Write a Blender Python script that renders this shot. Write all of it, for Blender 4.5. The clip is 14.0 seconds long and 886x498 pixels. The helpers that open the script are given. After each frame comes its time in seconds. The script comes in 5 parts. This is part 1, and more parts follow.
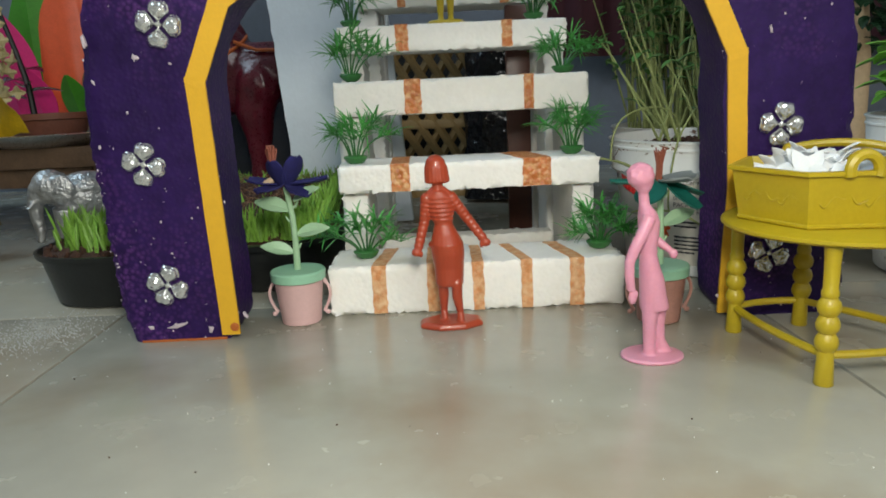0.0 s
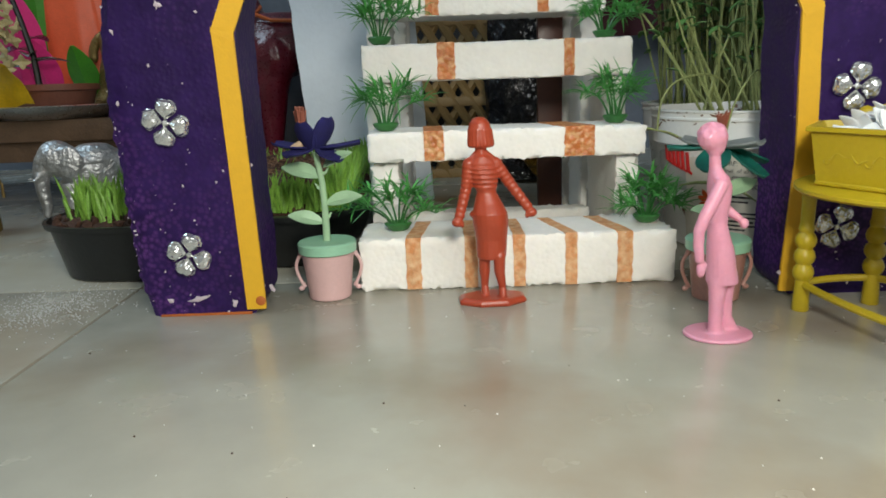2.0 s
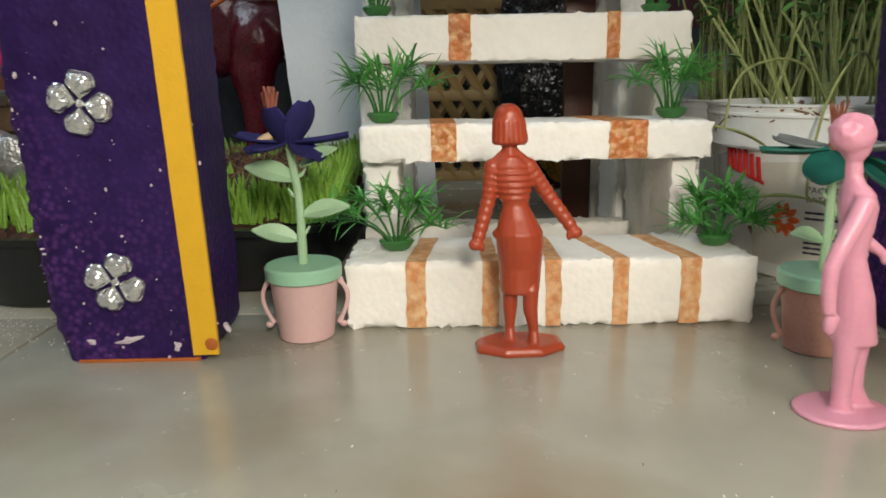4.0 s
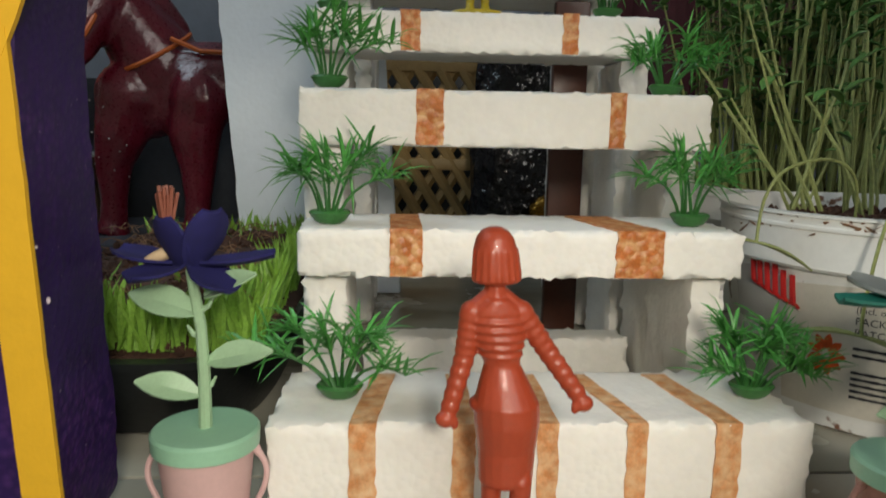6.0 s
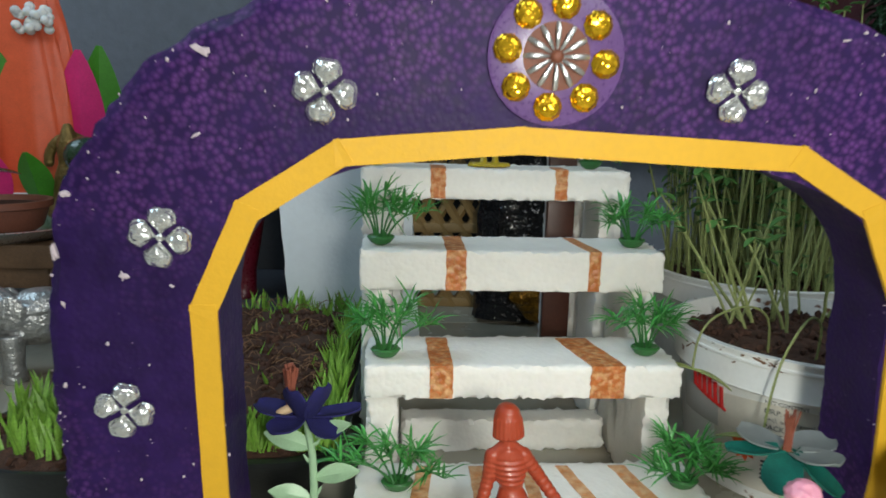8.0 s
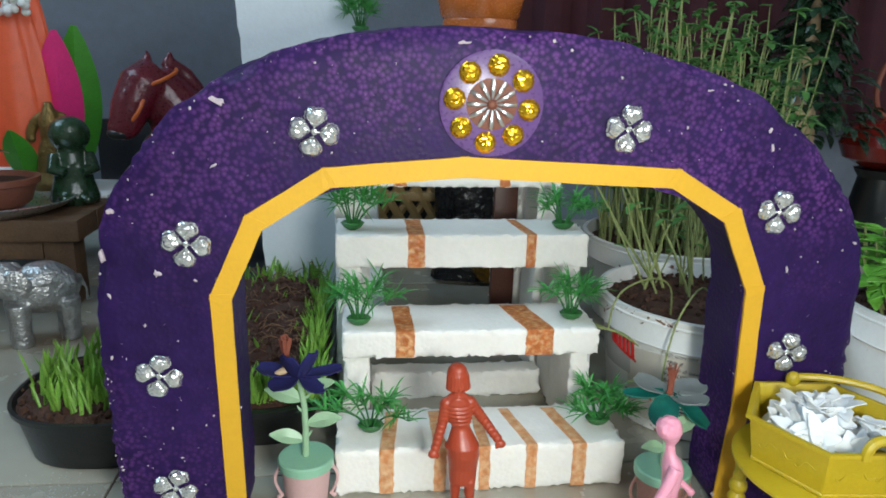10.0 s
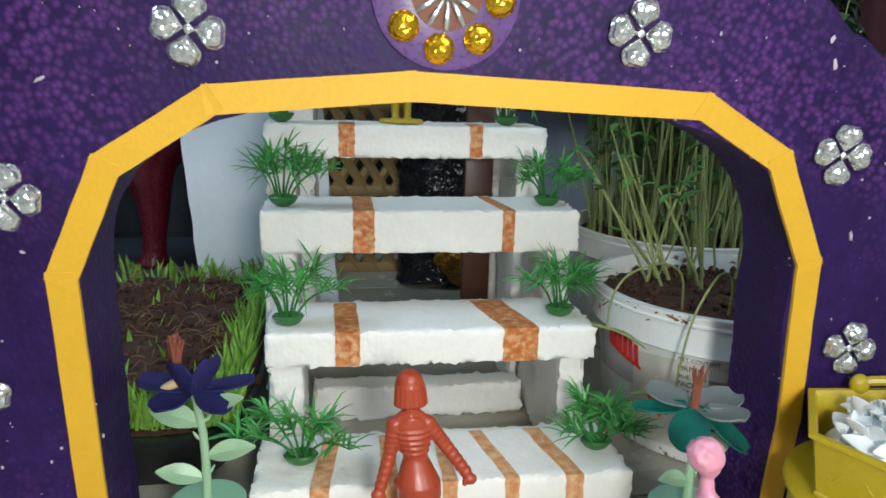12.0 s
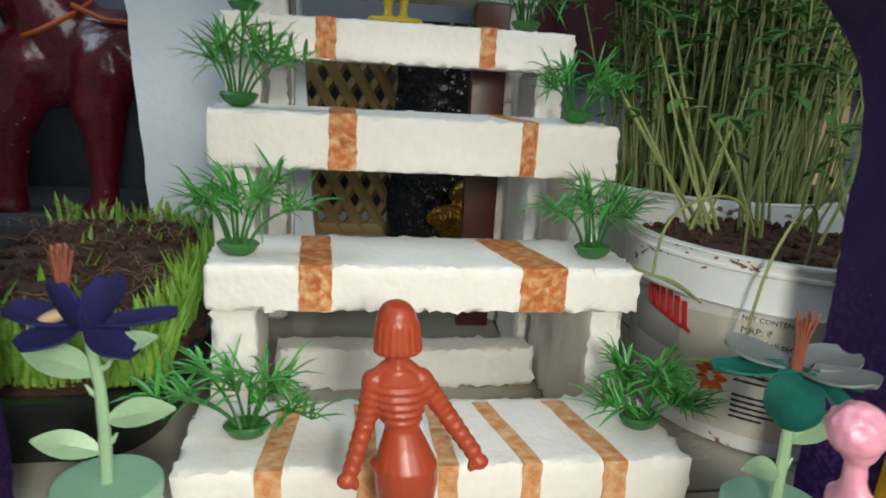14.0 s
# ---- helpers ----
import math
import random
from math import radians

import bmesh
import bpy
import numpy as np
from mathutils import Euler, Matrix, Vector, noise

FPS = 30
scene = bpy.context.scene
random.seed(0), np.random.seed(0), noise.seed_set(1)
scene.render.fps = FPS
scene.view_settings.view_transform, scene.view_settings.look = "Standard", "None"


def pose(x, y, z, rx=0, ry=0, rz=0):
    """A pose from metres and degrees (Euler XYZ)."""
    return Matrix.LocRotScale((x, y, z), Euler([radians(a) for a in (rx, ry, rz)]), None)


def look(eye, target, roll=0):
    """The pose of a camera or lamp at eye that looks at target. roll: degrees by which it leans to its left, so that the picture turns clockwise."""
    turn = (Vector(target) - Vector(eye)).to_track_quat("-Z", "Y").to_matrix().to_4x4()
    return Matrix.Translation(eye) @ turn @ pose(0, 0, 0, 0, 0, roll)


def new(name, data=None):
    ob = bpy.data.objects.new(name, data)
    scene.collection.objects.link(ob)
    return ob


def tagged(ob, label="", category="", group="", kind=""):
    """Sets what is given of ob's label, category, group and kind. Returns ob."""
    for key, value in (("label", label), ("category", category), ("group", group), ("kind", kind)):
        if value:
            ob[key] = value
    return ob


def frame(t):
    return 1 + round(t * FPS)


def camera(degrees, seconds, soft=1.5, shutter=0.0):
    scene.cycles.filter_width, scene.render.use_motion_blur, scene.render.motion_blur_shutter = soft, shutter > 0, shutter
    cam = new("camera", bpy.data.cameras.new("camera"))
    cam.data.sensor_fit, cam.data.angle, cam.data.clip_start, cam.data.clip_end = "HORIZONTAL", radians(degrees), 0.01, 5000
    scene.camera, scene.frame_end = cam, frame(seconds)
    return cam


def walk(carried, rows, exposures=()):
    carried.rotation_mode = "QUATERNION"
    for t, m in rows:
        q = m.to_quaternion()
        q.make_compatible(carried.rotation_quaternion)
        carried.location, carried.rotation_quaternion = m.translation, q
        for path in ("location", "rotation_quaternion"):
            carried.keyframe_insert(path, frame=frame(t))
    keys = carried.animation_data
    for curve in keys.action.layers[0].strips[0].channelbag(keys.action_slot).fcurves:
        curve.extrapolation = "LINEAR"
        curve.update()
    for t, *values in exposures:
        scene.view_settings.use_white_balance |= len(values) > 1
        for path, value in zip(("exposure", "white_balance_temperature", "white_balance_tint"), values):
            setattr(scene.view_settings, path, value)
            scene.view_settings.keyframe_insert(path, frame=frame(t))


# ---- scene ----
LENS = 64.9
PATH = [
    (0, (-0.0158, -0.0212, 0.1069), (-0.0159, 0.1738, 0.0627), -2.6),
    (0.5, (-0.0201, -0.0151, 0.1008), (-0.0182, 0.1793, 0.0539), -1.7),
    (1, (-0.0305, -0.0100, 0.0971), (-0.0268, 0.1838, 0.0481), -0.7),
    (1.5, (-0.0297, -0.0085, 0.0964), (-0.0288, 0.1854, 0.0476), -1.2),
    (2, (-0.0345, -0.0013, 0.0940), (-0.0344, 0.1931, 0.0473), -2.0),
    (4.5, (-0.0415, 0.0957, 0.0855), (-0.0388, 0.2902, 0.0392), -0.3),
    (5, (-0.0443, 0.1164, 0.0879), (-0.0358, 0.3118, 0.0462), -0.0),
    (5.5, (-0.0420, 0.1298, 0.0935), (-0.0314, 0.3257, 0.0549), 0.3),
    (6, (-0.0374, 0.1389, 0.0994), (-0.0265, 0.3359, 0.0665), 1.1),
    (6.5, (-0.0364, 0.1413, 0.1104), (-0.0263, 0.3389, 0.0813), 0.8),
    (7, (-0.0417, 0.1328, 0.1298), (-0.0325, 0.3304, 0.1005), 0.4),
    (7.5, (-0.0497, 0.0991, 0.1549), (-0.0396, 0.2962, 0.1221), 0.9),
    (10, (-0.0603, 0.0071, 0.2099), (-0.0369, 0.1986, 0.1571), 1.7),
    (10.5, (-0.0547, 0.0224, 0.1951), (-0.0270, 0.2130, 0.1411), 1.3),
    (11, (-0.0505, 0.0392, 0.1847), (-0.0225, 0.2299, 0.1312), 1.3),
    (11.5, (-0.0447, 0.0618, 0.1786), (-0.0145, 0.2529, 0.1278), 1.4),
    (12, (-0.0394, 0.0791, 0.1708), (-0.0104, 0.2714, 0.1240), 1.5),
    (12.5, (-0.0357, 0.0921, 0.1656), (-0.0064, 0.2839, 0.1170), 2.4),
    (13, (-0.0336, 0.1064, 0.1561), (-0.0035, 0.2977, 0.1063), 2.6),
    (13.5, (-0.0330, 0.1200, 0.1478), (-0.0048, 0.3114, 0.0968), 2.2),
    (14, (-0.0328, 0.1413, 0.1289), (-0.0008, 0.3327, 0.0805), 3.4),
]
cam = camera(LENS, 14.0, soft=1.7, shutter=0.5)
walk(cam, [(t, look(eye, target, roll)) for t, eye, target, roll in PATH],
     [(0, -0.05, 6450, 6), (2, 0.05, 6450, 7), (4.5, 0.0, 7100, 11), (6, -0.1, 7000, 10), (7.5, -0.03, 6500, 6), (10, 0.19, 5950, 5), (12, 0.15, 6000, 6), (13, 0.1, 6150, 6), (14, 0.15, 6550, 8)])

# ---- light: a cool unseen window high on the left, unseen fill from behind, a warm lamp standing in for the camera's torch ----
world = bpy.data.worlds.new("sky")
scene.world = world
world.use_nodes = True
sky = world.node_tree.nodes.new("ShaderNodeTexSky")
sky.sky_type, sky.sun_disc, sky.sun_elevation, sky.sun_rotation = "NISHITA", False, radians(40), radians(200)
world.node_tree.links.new(sky.outputs[0], world.node_tree.nodes["Background"].inputs[0])
world.node_tree.nodes["Background"].inputs[1].default_value = 0.1


def area(name, eye, target, w, h, watts, colour):
    lamp = bpy.data.lights.new(name, "AREA")
    lamp.shape, lamp.size, lamp.size_y, lamp.energy, lamp.color = "RECTANGLE", w, h, watts, colour
    ob = new(name, lamp)
    ob.matrix_world = look(eye, target)
    return ob


area("window_light_left", (-1.37, 0.30, 1.75), (0, 0.35, 0.1), 1.1, 1.0, 17, (0.64, 0.84, 1.0))
# added fill with no known source, set in an assumed opening behind
area("fill_light_back", (0.80, -1.27, 1.25), (0, 0.4, 0.1), 1.1, 1.0, 14, (1.0, 0.98, 0.94))
# fixed lamp standing in for the torch that travels with the camera
area("torch_stand_in", (0.002, -0.03, 0.19), (0.0, 0.35, 0.08), 0.05, 0.05, 0.88, (1.0, 0.96, 0.86))

# ---- materials ----
CM = 0.01


def mat(name, colour, rough=0.5, metal=0.0, vary=0.12, scale=60.0, bump=0.0, bscale=400.0, cells=False, second=None,
        amount=0.5, edge=0.08, coat=0.0, trans=0.0, spec=0.5, fine=None, sub=0.0):
    """A surface with two scales of colour variation, an optional second colour in patches, and relief."""
    m = bpy.data.materials.new(name)
    m.use_nodes = True
    nt = m.node_tree
    n, l = nt.nodes, nt.links
    p = n["Principled BSDF"]
    tc = n.new("ShaderNodeTexCoord")
    info = n.new("ShaderNodeObjectInfo")
    off = n.new("ShaderNodeVectorMath")
    off.operation = "MULTIPLY_ADD"
    off.inputs[1].default_value = (1, 1, 1)
    l.new(tc.outputs["Object"], off.inputs[0])
    l.new(info.outputs["Random"], off.inputs[2])
    a, b = n.new("ShaderNodeTexNoise"), n.new("ShaderNodeTexNoise")
    a.inputs["Scale"].default_value, b.inputs["Scale"].default_value = scale, scale * 9
    a.inputs["Detail"].default_value = b.inputs["Detail"].default_value = 4
    l.new(off.outputs[0], a.inputs["Vector"])
    l.new(off.outputs[0], b.inputs["Vector"])
    mix = n.new("ShaderNodeMath")
    mix.operation = "MULTIPLY_ADD"
    mix.inputs[1].default_value = 0.5
    l.new(b.outputs[0], mix.inputs[0])
    half = n.new("ShaderNodeMath")
    half.operation = "MULTIPLY"
    half.inputs[1].default_value = 0.5
    l.new(a.outputs[0], half.inputs[0])
    l.new(half.outputs[0], mix.inputs[2])
    ramp = n.new("ShaderNodeValToRGB")
    c = Vector(colour)
    ramp.color_ramp.elements[0].position, ramp.color_ramp.elements[1].position = 0.3, 0.7
    ramp.color_ramp.elements[0].color = (*(c * (1 - vary)), 1)
    ramp.color_ramp.elements[1].color = (*[min(1, v * (1 + vary)) for v in c], 1)
    l.new(mix.outputs[0], ramp.inputs[0])
    out = ramp.outputs[0]
    if second:
        s = n.new("ShaderNodeTexNoise")
        s.inputs["Scale"].default_value = fine or scale * 2.5
        s.inputs["Detail"].default_value = 5
        l.new(off.outputs[0], s.inputs["Vector"])
        step = n.new("ShaderNodeMapRange")
        step.inputs[1].default_value, step.inputs[2].default_value = amount - edge, amount + edge
        l.new(s.outputs[0], step.inputs[0])
        two = n.new("ShaderNodeMix")
        two.data_type = "RGBA"
        l.new(step.outputs[0], two.inputs[0])
        l.new(out, two.inputs[6])
        two.inputs[7].default_value = (*second, 1)
        out = two.outputs[2]
    l.new(out, p.inputs["Base Color"])
    rr = n.new("ShaderNodeMapRange")
    rr.inputs[3].default_value, rr.inputs[4].default_value = max(0.02, rough - 0.12), min(1, rough + 0.12)
    l.new(b.outputs[0], rr.inputs[0])
    l.new(rr.outputs[0], p.inputs["Roughness"])
    p.inputs["Metallic"].default_value, p.inputs["Coat Weight"].default_value = metal, coat
    p.inputs["Transmission Weight"].default_value, p.inputs["Specular IOR Level"].default_value = trans, spec
    if sub:
        p.inputs["Subsurface Weight"].default_value, p.inputs["Subsurface Scale"].default_value = sub, 0.004
        p.inputs["Subsurface Radius"].default_value = (1, 0.8, 0.6)
    if bump:
        h = n.new("ShaderNodeTexVoronoi" if cells else "ShaderNodeTexNoise")
        h.inputs["Scale"].default_value = bscale
        l.new(off.outputs[0], h.inputs["Vector"])
        bp = n.new("ShaderNodeBump")
        bp.inputs["Strength"].default_value, bp.inputs["Distance"].default_value = bump, 0.6 / bscale
        bp.invert = cells
        l.new(h.outputs[0], bp.inputs["Height"])
        l.new(bp.outputs[0], p.inputs["Normal"])
    return m


FOAM = mat("white_foam", (0.87, 0.85, 0.80), 0.6, vary=0.05, scale=30, bump=0.14, bscale=420, cells=True, sub=0.1)
FOAM_BOARD = mat("foam_board", (0.75, 0.82, 0.89), 0.7, vary=0.04, scale=20, bump=0.07, bscale=330, cells=True)
STRIPE = mat("orange_brown_paint", (0.50, 0.15, 0.035), 0.45, vary=0.35, scale=170, bump=0.5, bscale=330, cells=True,
             second=(0.76, 0.47, 0.22), amount=0.60, edge=0.16, fine=320)
STRIPE_PALE = mat("thin_orange_paint", (0.60, 0.25, 0.09), 0.5, vary=0.3, scale=170, bump=0.3, bscale=330, cells=True,
                  second=(0.76, 0.52, 0.30), amount=0.54, edge=0.2, fine=300)


def painted_foam(name, dark, light, worn):
    """Brushed paint over foam beads: thin on the crowns of the beads, worn in pinpricks, the brighter light at the top
    put into the colour.
    """
    m = mat(name, dark, 0.55, spec=0.22, vary=0.35, scale=22)
    n, l = m.node_tree.nodes, m.node_tree.links
    p = n["Principled BSDF"]
    tc = n.new("ShaderNodeTexCoord")
    beads, patch, fleck = n.new("ShaderNodeTexVoronoi"), n.new("ShaderNodeTexNoise"), n.new("ShaderNodeTexNoise")
    beads.inputs["Scale"].default_value, patch.inputs["Scale"].default_value, fleck.inputs["Scale"].default_value = 480, 16, 620
    patch.inputs["Detail"].default_value, fleck.inputs["Detail"].default_value = 4, 3
    for t in (beads, patch, fleck):
        l.new(tc.outputs["Object"], t.inputs["Vector"])
    crown, thin, amount, prick = n.new("ShaderNodeMapRange"), n.new("ShaderNodeMapRange"), n.new("ShaderNodeMath"), n.new("ShaderNodeMapRange")
    crown.inputs[1].default_value, crown.inputs[2].default_value, crown.inputs[3].default_value, crown.inputs[4].default_value = 0.08, 0.66, 1.0, 0.0
    thin.inputs[1].default_value, thin.inputs[2].default_value, thin.inputs[3].default_value, thin.inputs[4].default_value = 0.42, 0.72, 0.02, 0.9
    prick.inputs[1].default_value, prick.inputs[2].default_value = 0.72, 0.78
    amount.operation = "MULTIPLY"
    l.new(beads.outputs["Distance"], crown.inputs[0])
    # paler with height: light on the arch top put into the paint colour
    height, top_light, brushed = n.new("ShaderNodeSeparateXYZ"), n.new("ShaderNodeMapRange"), n.new("ShaderNodeMath")
    top_light.inputs[1].default_value, top_light.inputs[2].default_value, top_light.inputs[3].default_value, top_light.inputs[4].default_value = 0.13, 0.20, -0.05, 0.10
    brushed.operation = "ADD"
    l.new(tc.outputs["Object"], height.inputs[0])
    l.new(height.outputs["Z"], top_light.inputs[0])
    l.new(patch.outputs[0], brushed.inputs[0])
    l.new(top_light.outputs[0], brushed.inputs[1])
    l.new(brushed.outputs[0], thin.inputs[0])
    l.new(fleck.outputs[0], prick.inputs[0])
    l.new(crown.outputs[0], amount.inputs[0])
    l.new(thin.outputs[0], amount.inputs[1])
    base = p.inputs["Base Color"].links[0].from_socket
    for factor, colour in ((amount.outputs[0], light), (prick.outputs[0], worn)):
        two = n.new("ShaderNodeMix")
        two.data_type = "RGBA"
        l.new(factor, two.inputs[0])
        l.new(base, two.inputs[6])
        two.inputs[7].default_value = (*colour, 1)
        base = two.outputs[2]
    l.new(base, p.inputs["Base Color"])
    bp = n.new("ShaderNodeBump")
    bp.inputs["Strength"].default_value, bp.inputs["Distance"].default_value = 0.16, 0.0008
    l.new(crown.outputs[0], bp.inputs["Height"])
    l.new(bp.outputs[0], p.inputs["Normal"])
    return m


PURPLE = painted_foam("purple_paint", (0.020, 0.0065, 0.064), (0.140, 0.044, 0.225), (0.34, 0.24, 0.38))
CHIP = mat("bare_foam_chip", (0.52, 0.44, 0.48), 0.8, vary=0.15, scale=200, bump=0.6, bscale=700)
YELLOW_PAPER = mat("yellow_paper", (0.68, 0.38, 0.016), 0.6, vary=0.06, scale=50, bump=0.12, bscale=900)
GEM = mat("clear_rhinestone", (0.80, 0.82, 0.80), 0.09, metal=0.8, vary=0.3, scale=500, bump=0.5, bscale=420, cells=True)
GOLD_GEM = mat("amber_rhinestone", (0.80, 0.46, 0.02), 0.13, metal=0.85, vary=0.3, scale=500, bump=0.3, bscale=500, cells=True)
SILVER = mat("silver_foil", (0.50, 0.50, 0.50), 0.38, metal=0.85, vary=0.45, scale=160, bump=0.8, bscale=330)
DISC = mat("pale_disc", (0.12, 0.060, 0.20), 0.3, vary=0.2, scale=80)
CORAL_TAPE = mat("orange_red_tape", (0.42, 0.11, 0.02), 0.5, vary=0.2, scale=200)
RED = mat("brick_red_plastic", (0.36, 0.052, 0.020), 0.38, vary=0.08, scale=90, bump=0.12, bscale=900, coat=0.1, sub=0.1)
PINK = mat("pink_plastic", (0.66, 0.29, 0.39), 0.36, vary=0.06, scale=90, bump=0.08, bscale=900, sub=0.3)
YELLOW = mat("yellow_plastic", (0.43, 0.32, 0.012), 0.38, vary=0.07, scale=70, bump=0.15, bscale=700, sub=0.15)
POT_PINK = mat("dusty_pink_plastic", (0.66, 0.43, 0.42), 0.42, vary=0.06, scale=90, bump=0.06, bscale=900)
POT_BROWN = mat("translucent_brown_plastic", (0.40, 0.20, 0.16), 0.35, vary=0.2, scale=120, bump=0.1, bscale=500)
MINT = mat("mint_green_plastic", (0.28, 0.52, 0.36), 0.42, vary=0.06, scale=90, bump=0.08, bscale=900)
LEAF_PALE = mat("pale_green_plastic", (0.33, 0.50, 0.31), 0.42, vary=0.1, scale=150)
BLUE_VELVET = mat("blue_velvet", (0.010, 0.009, 0.09), 0.85, vary=0.3, scale=300, bump=0.5, bscale=3000)
TEAL_VELVET = mat("teal_satin", (0.006, 0.11, 0.085), 0.5, vary=0.35, scale=200, bump=0.3, bscale=2000)
GREY_SHEER = mat("grey_sheer_cloth", (0.36, 0.40, 0.40), 0.5, vary=0.15, scale=200, trans=0.55)
STAMEN = mat("copper_thread", (0.25, 0.075, 0.045), 0.5, vary=0.3, scale=600)
CREAM_PETAL = mat("cream_petal", (0.60, 0.52, 0.28), 0.6, vary=0.2, scale=200)
CREAM = mat("cream_cloth", (0.62, 0.45, 0.27), 0.7, vary=0.15, scale=200)
GRASS_PLASTIC = mat("green_plastic_grass", (0.075, 0.31, 0.065), 0.36, vary=0.55, scale=110)
CUP_GREEN = mat("dark_green_plastic", (0.035, 0.15, 0.035), 0.35, vary=0.3, scale=90)
GRASS = mat("wheat_grass", (0.21, 0.40, 0.055), 0.5, vary=0.45, scale=120)
STEM = mat("sprout_stem", (0.27, 0.31, 0.11), 0.55, vary=0.4, scale=60)
SPROUT_LEAF = mat("sprout_leaf", (0.075, 0.19, 0.04), 0.5, vary=0.45, scale=120)
SOIL = mat("brown_soil", (0.060, 0.026, 0.015), 0.95, vary=0.6, scale=260, bump=1.0, bscale=700)
ROOT = mat("root_thread", (0.20, 0.11, 0.06), 0.9, vary=0.4, scale=200)
BLACK = mat("black_plastic", (0.012, 0.013, 0.013), 0.38, vary=0.3, scale=70, bump=0.1, bscale=500)
BUCKET = mat("white_bucket_plastic", (0.82, 0.82, 0.80), 0.38, vary=0.05, scale=40, second=(0.20, 0.09, 0.05), amount=0.665, edge=0.012, fine=70)
INK = mat("black_ink", (0.03, 0.03, 0.035), 0.5, vary=0.1)
RED_INK = mat("red_ink", (0.55, 0.02, 0.02), 0.45, vary=0.1)
ORANGE_INK = mat("orange_ink", (0.75, 0.10, 0.02), 0.45, vary=0.5, scale=300)
LABEL_CREAM = mat("cream_label", (0.66, 0.62, 0.54), 0.45, vary=0.06, scale=60)
GREY_INK = mat("grey_print", (0.42, 0.42, 0.40), 0.45, vary=0.05)
PETAL_WHITE = mat("jasmine_petal", (0.80, 0.82, 0.82), 0.55, vary=0.06, scale=200, sub=0.3)
NAVY = mat("dark_blue_grey", (0.030, 0.034, 0.044), 0.55, vary=0.3, scale=30)
HORSE = mat("maroon_lacquer", (0.095, 0.005, 0.014), 0.3, vary=0.4, scale=60, coat=0.25, bump=0.25, bscale=160)
ORANGE_CORD = mat("orange_paint", (0.50, 0.11, 0.02), 0.5)
WOOD = mat("brown_wood", (0.12, 0.070, 0.038), 0.55, vary=0.3, scale=70, bump=0.25, bscale=250)
CLAY = mat("terracotta", (0.17, 0.055, 0.03), 0.6, vary=0.25, scale=90, bump=0.2, bscale=400)
STEEL = mat("dull_steel", (0.55, 0.56, 0.57), 0.3, metal=0.9, vary=0.1, scale=60)
GOLD = mat("old_gold", (0.22, 0.15, 0.05), 0.45, metal=0.7, vary=0.4, scale=200, bump=0.7, bscale=350)
DARK_GREEN = mat("dark_green_glaze", (0.018, 0.045, 0.02), 0.25, vary=0.4, scale=120, coat=0.4, bump=0.3, bscale=250)
LOTUS_PINK = mat("magenta_petal", (0.72, 0.03, 0.22), 0.45, vary=0.12, scale=60)
LOTUS_GREEN = mat("bright_green_petal", (0.06, 0.27, 0.02), 0.45, vary=0.2, scale=60)
CORAL = mat("coral_paint", (0.75, 0.12, 0.045), 0.45, vary=0.12, scale=90)
LETTUCE = mat("light_green_leaf", (0.17, 0.42, 0.05), 0.45, vary=0.35, scale=90)
MAROON_CLOTH = mat("maroon_cloth", (0.045, 0.007, 0.013), 0.85, vary=0.25, scale=40, bump=0.3, bscale=1500)
LATTICE = mat("straw_yellow_plastic", (0.34, 0.22, 0.085), 0.5, vary=0.15, scale=60)
BAG = mat("black_film", (0.010, 0.010, 0.012), 0.16, vary=0.4, scale=60, bump=0.9, bscale=120)
GOLD_FILM = mat("gold_film", (0.24, 0.12, 0.012), 0.25, metal=0.7, vary=0.5, scale=120, bump=0.9, bscale=160)
REDWOOD = mat("red_brown_panel", (0.075, 0.022, 0.012), 0.4, vary=0.2, scale=50)
WALL = mat("grey_blue_plaster", (0.155, 0.18, 0.225), 0.7, vary=0.14, scale=9, bump=0.15, bscale=120)
PLASTER = mat("plain_plaster", (0.62, 0.60, 0.56), 0.85, vary=0.06, scale=6, bump=0.15, bscale=90)
POWDER = mat("white_powder", (0.44, 0.44, 0.42), 0.95, vary=0.2, scale=400, bump=0.6, bscale=1500)


def floor_material():
    m = mat("polished_tile", (0.39, 0.375, 0.31), 0.24, vary=0.10, scale=5, second=(0.29, 0.235, 0.17), amount=0.60, edge=0.12, fine=11)
    return m


TILE = floor_material()
GROUT = mat("dark_grout", (0.10, 0.085, 0.07), 0.8, vary=0.2, scale=200)

# ---- mesh helpers (all lengths in centimetres) ----


def thing(name, x, y, z=0, label="", category="", group="", kind="", rz=0, rx=0):
    ob = tagged(new(name), label, category, group, kind)
    ob.empty_display_size = 0.01
    ob.matrix_basis = pose(x * CM, y * CM, z * CM, rx, 0, rz)
    return ob


def mesh_of(name, bm, material, smooth=True):
    bmesh.ops.transform(bm, matrix=Matrix.Scale(CM, 4), verts=bm.verts)
    me = bpy.data.meshes.new(name)
    bmesh.ops.recalc_face_normals(bm, faces=bm.faces)
    bm.to_mesh(me)
    bm.free()
    me.materials.append(material)
    if smooth:
        me.shade_smooth()
        me.set_sharp_from_angle(angle=radians(38))
    return me


def part(name, bm, material, parent=None, label="", m=None, smooth=True):
    """Links a bmesh as one mesh under a thing or a part, at the local pose m (cm)."""
    ob = new(name, mesh_of(name, bm, material, smooth))
    if m is not None:
        m = m.copy()
        m.translation = m.translation * CM
        ob.matrix_basis = m
    ob.parent = parent
    if label:
        ob["label"] = label
    return ob


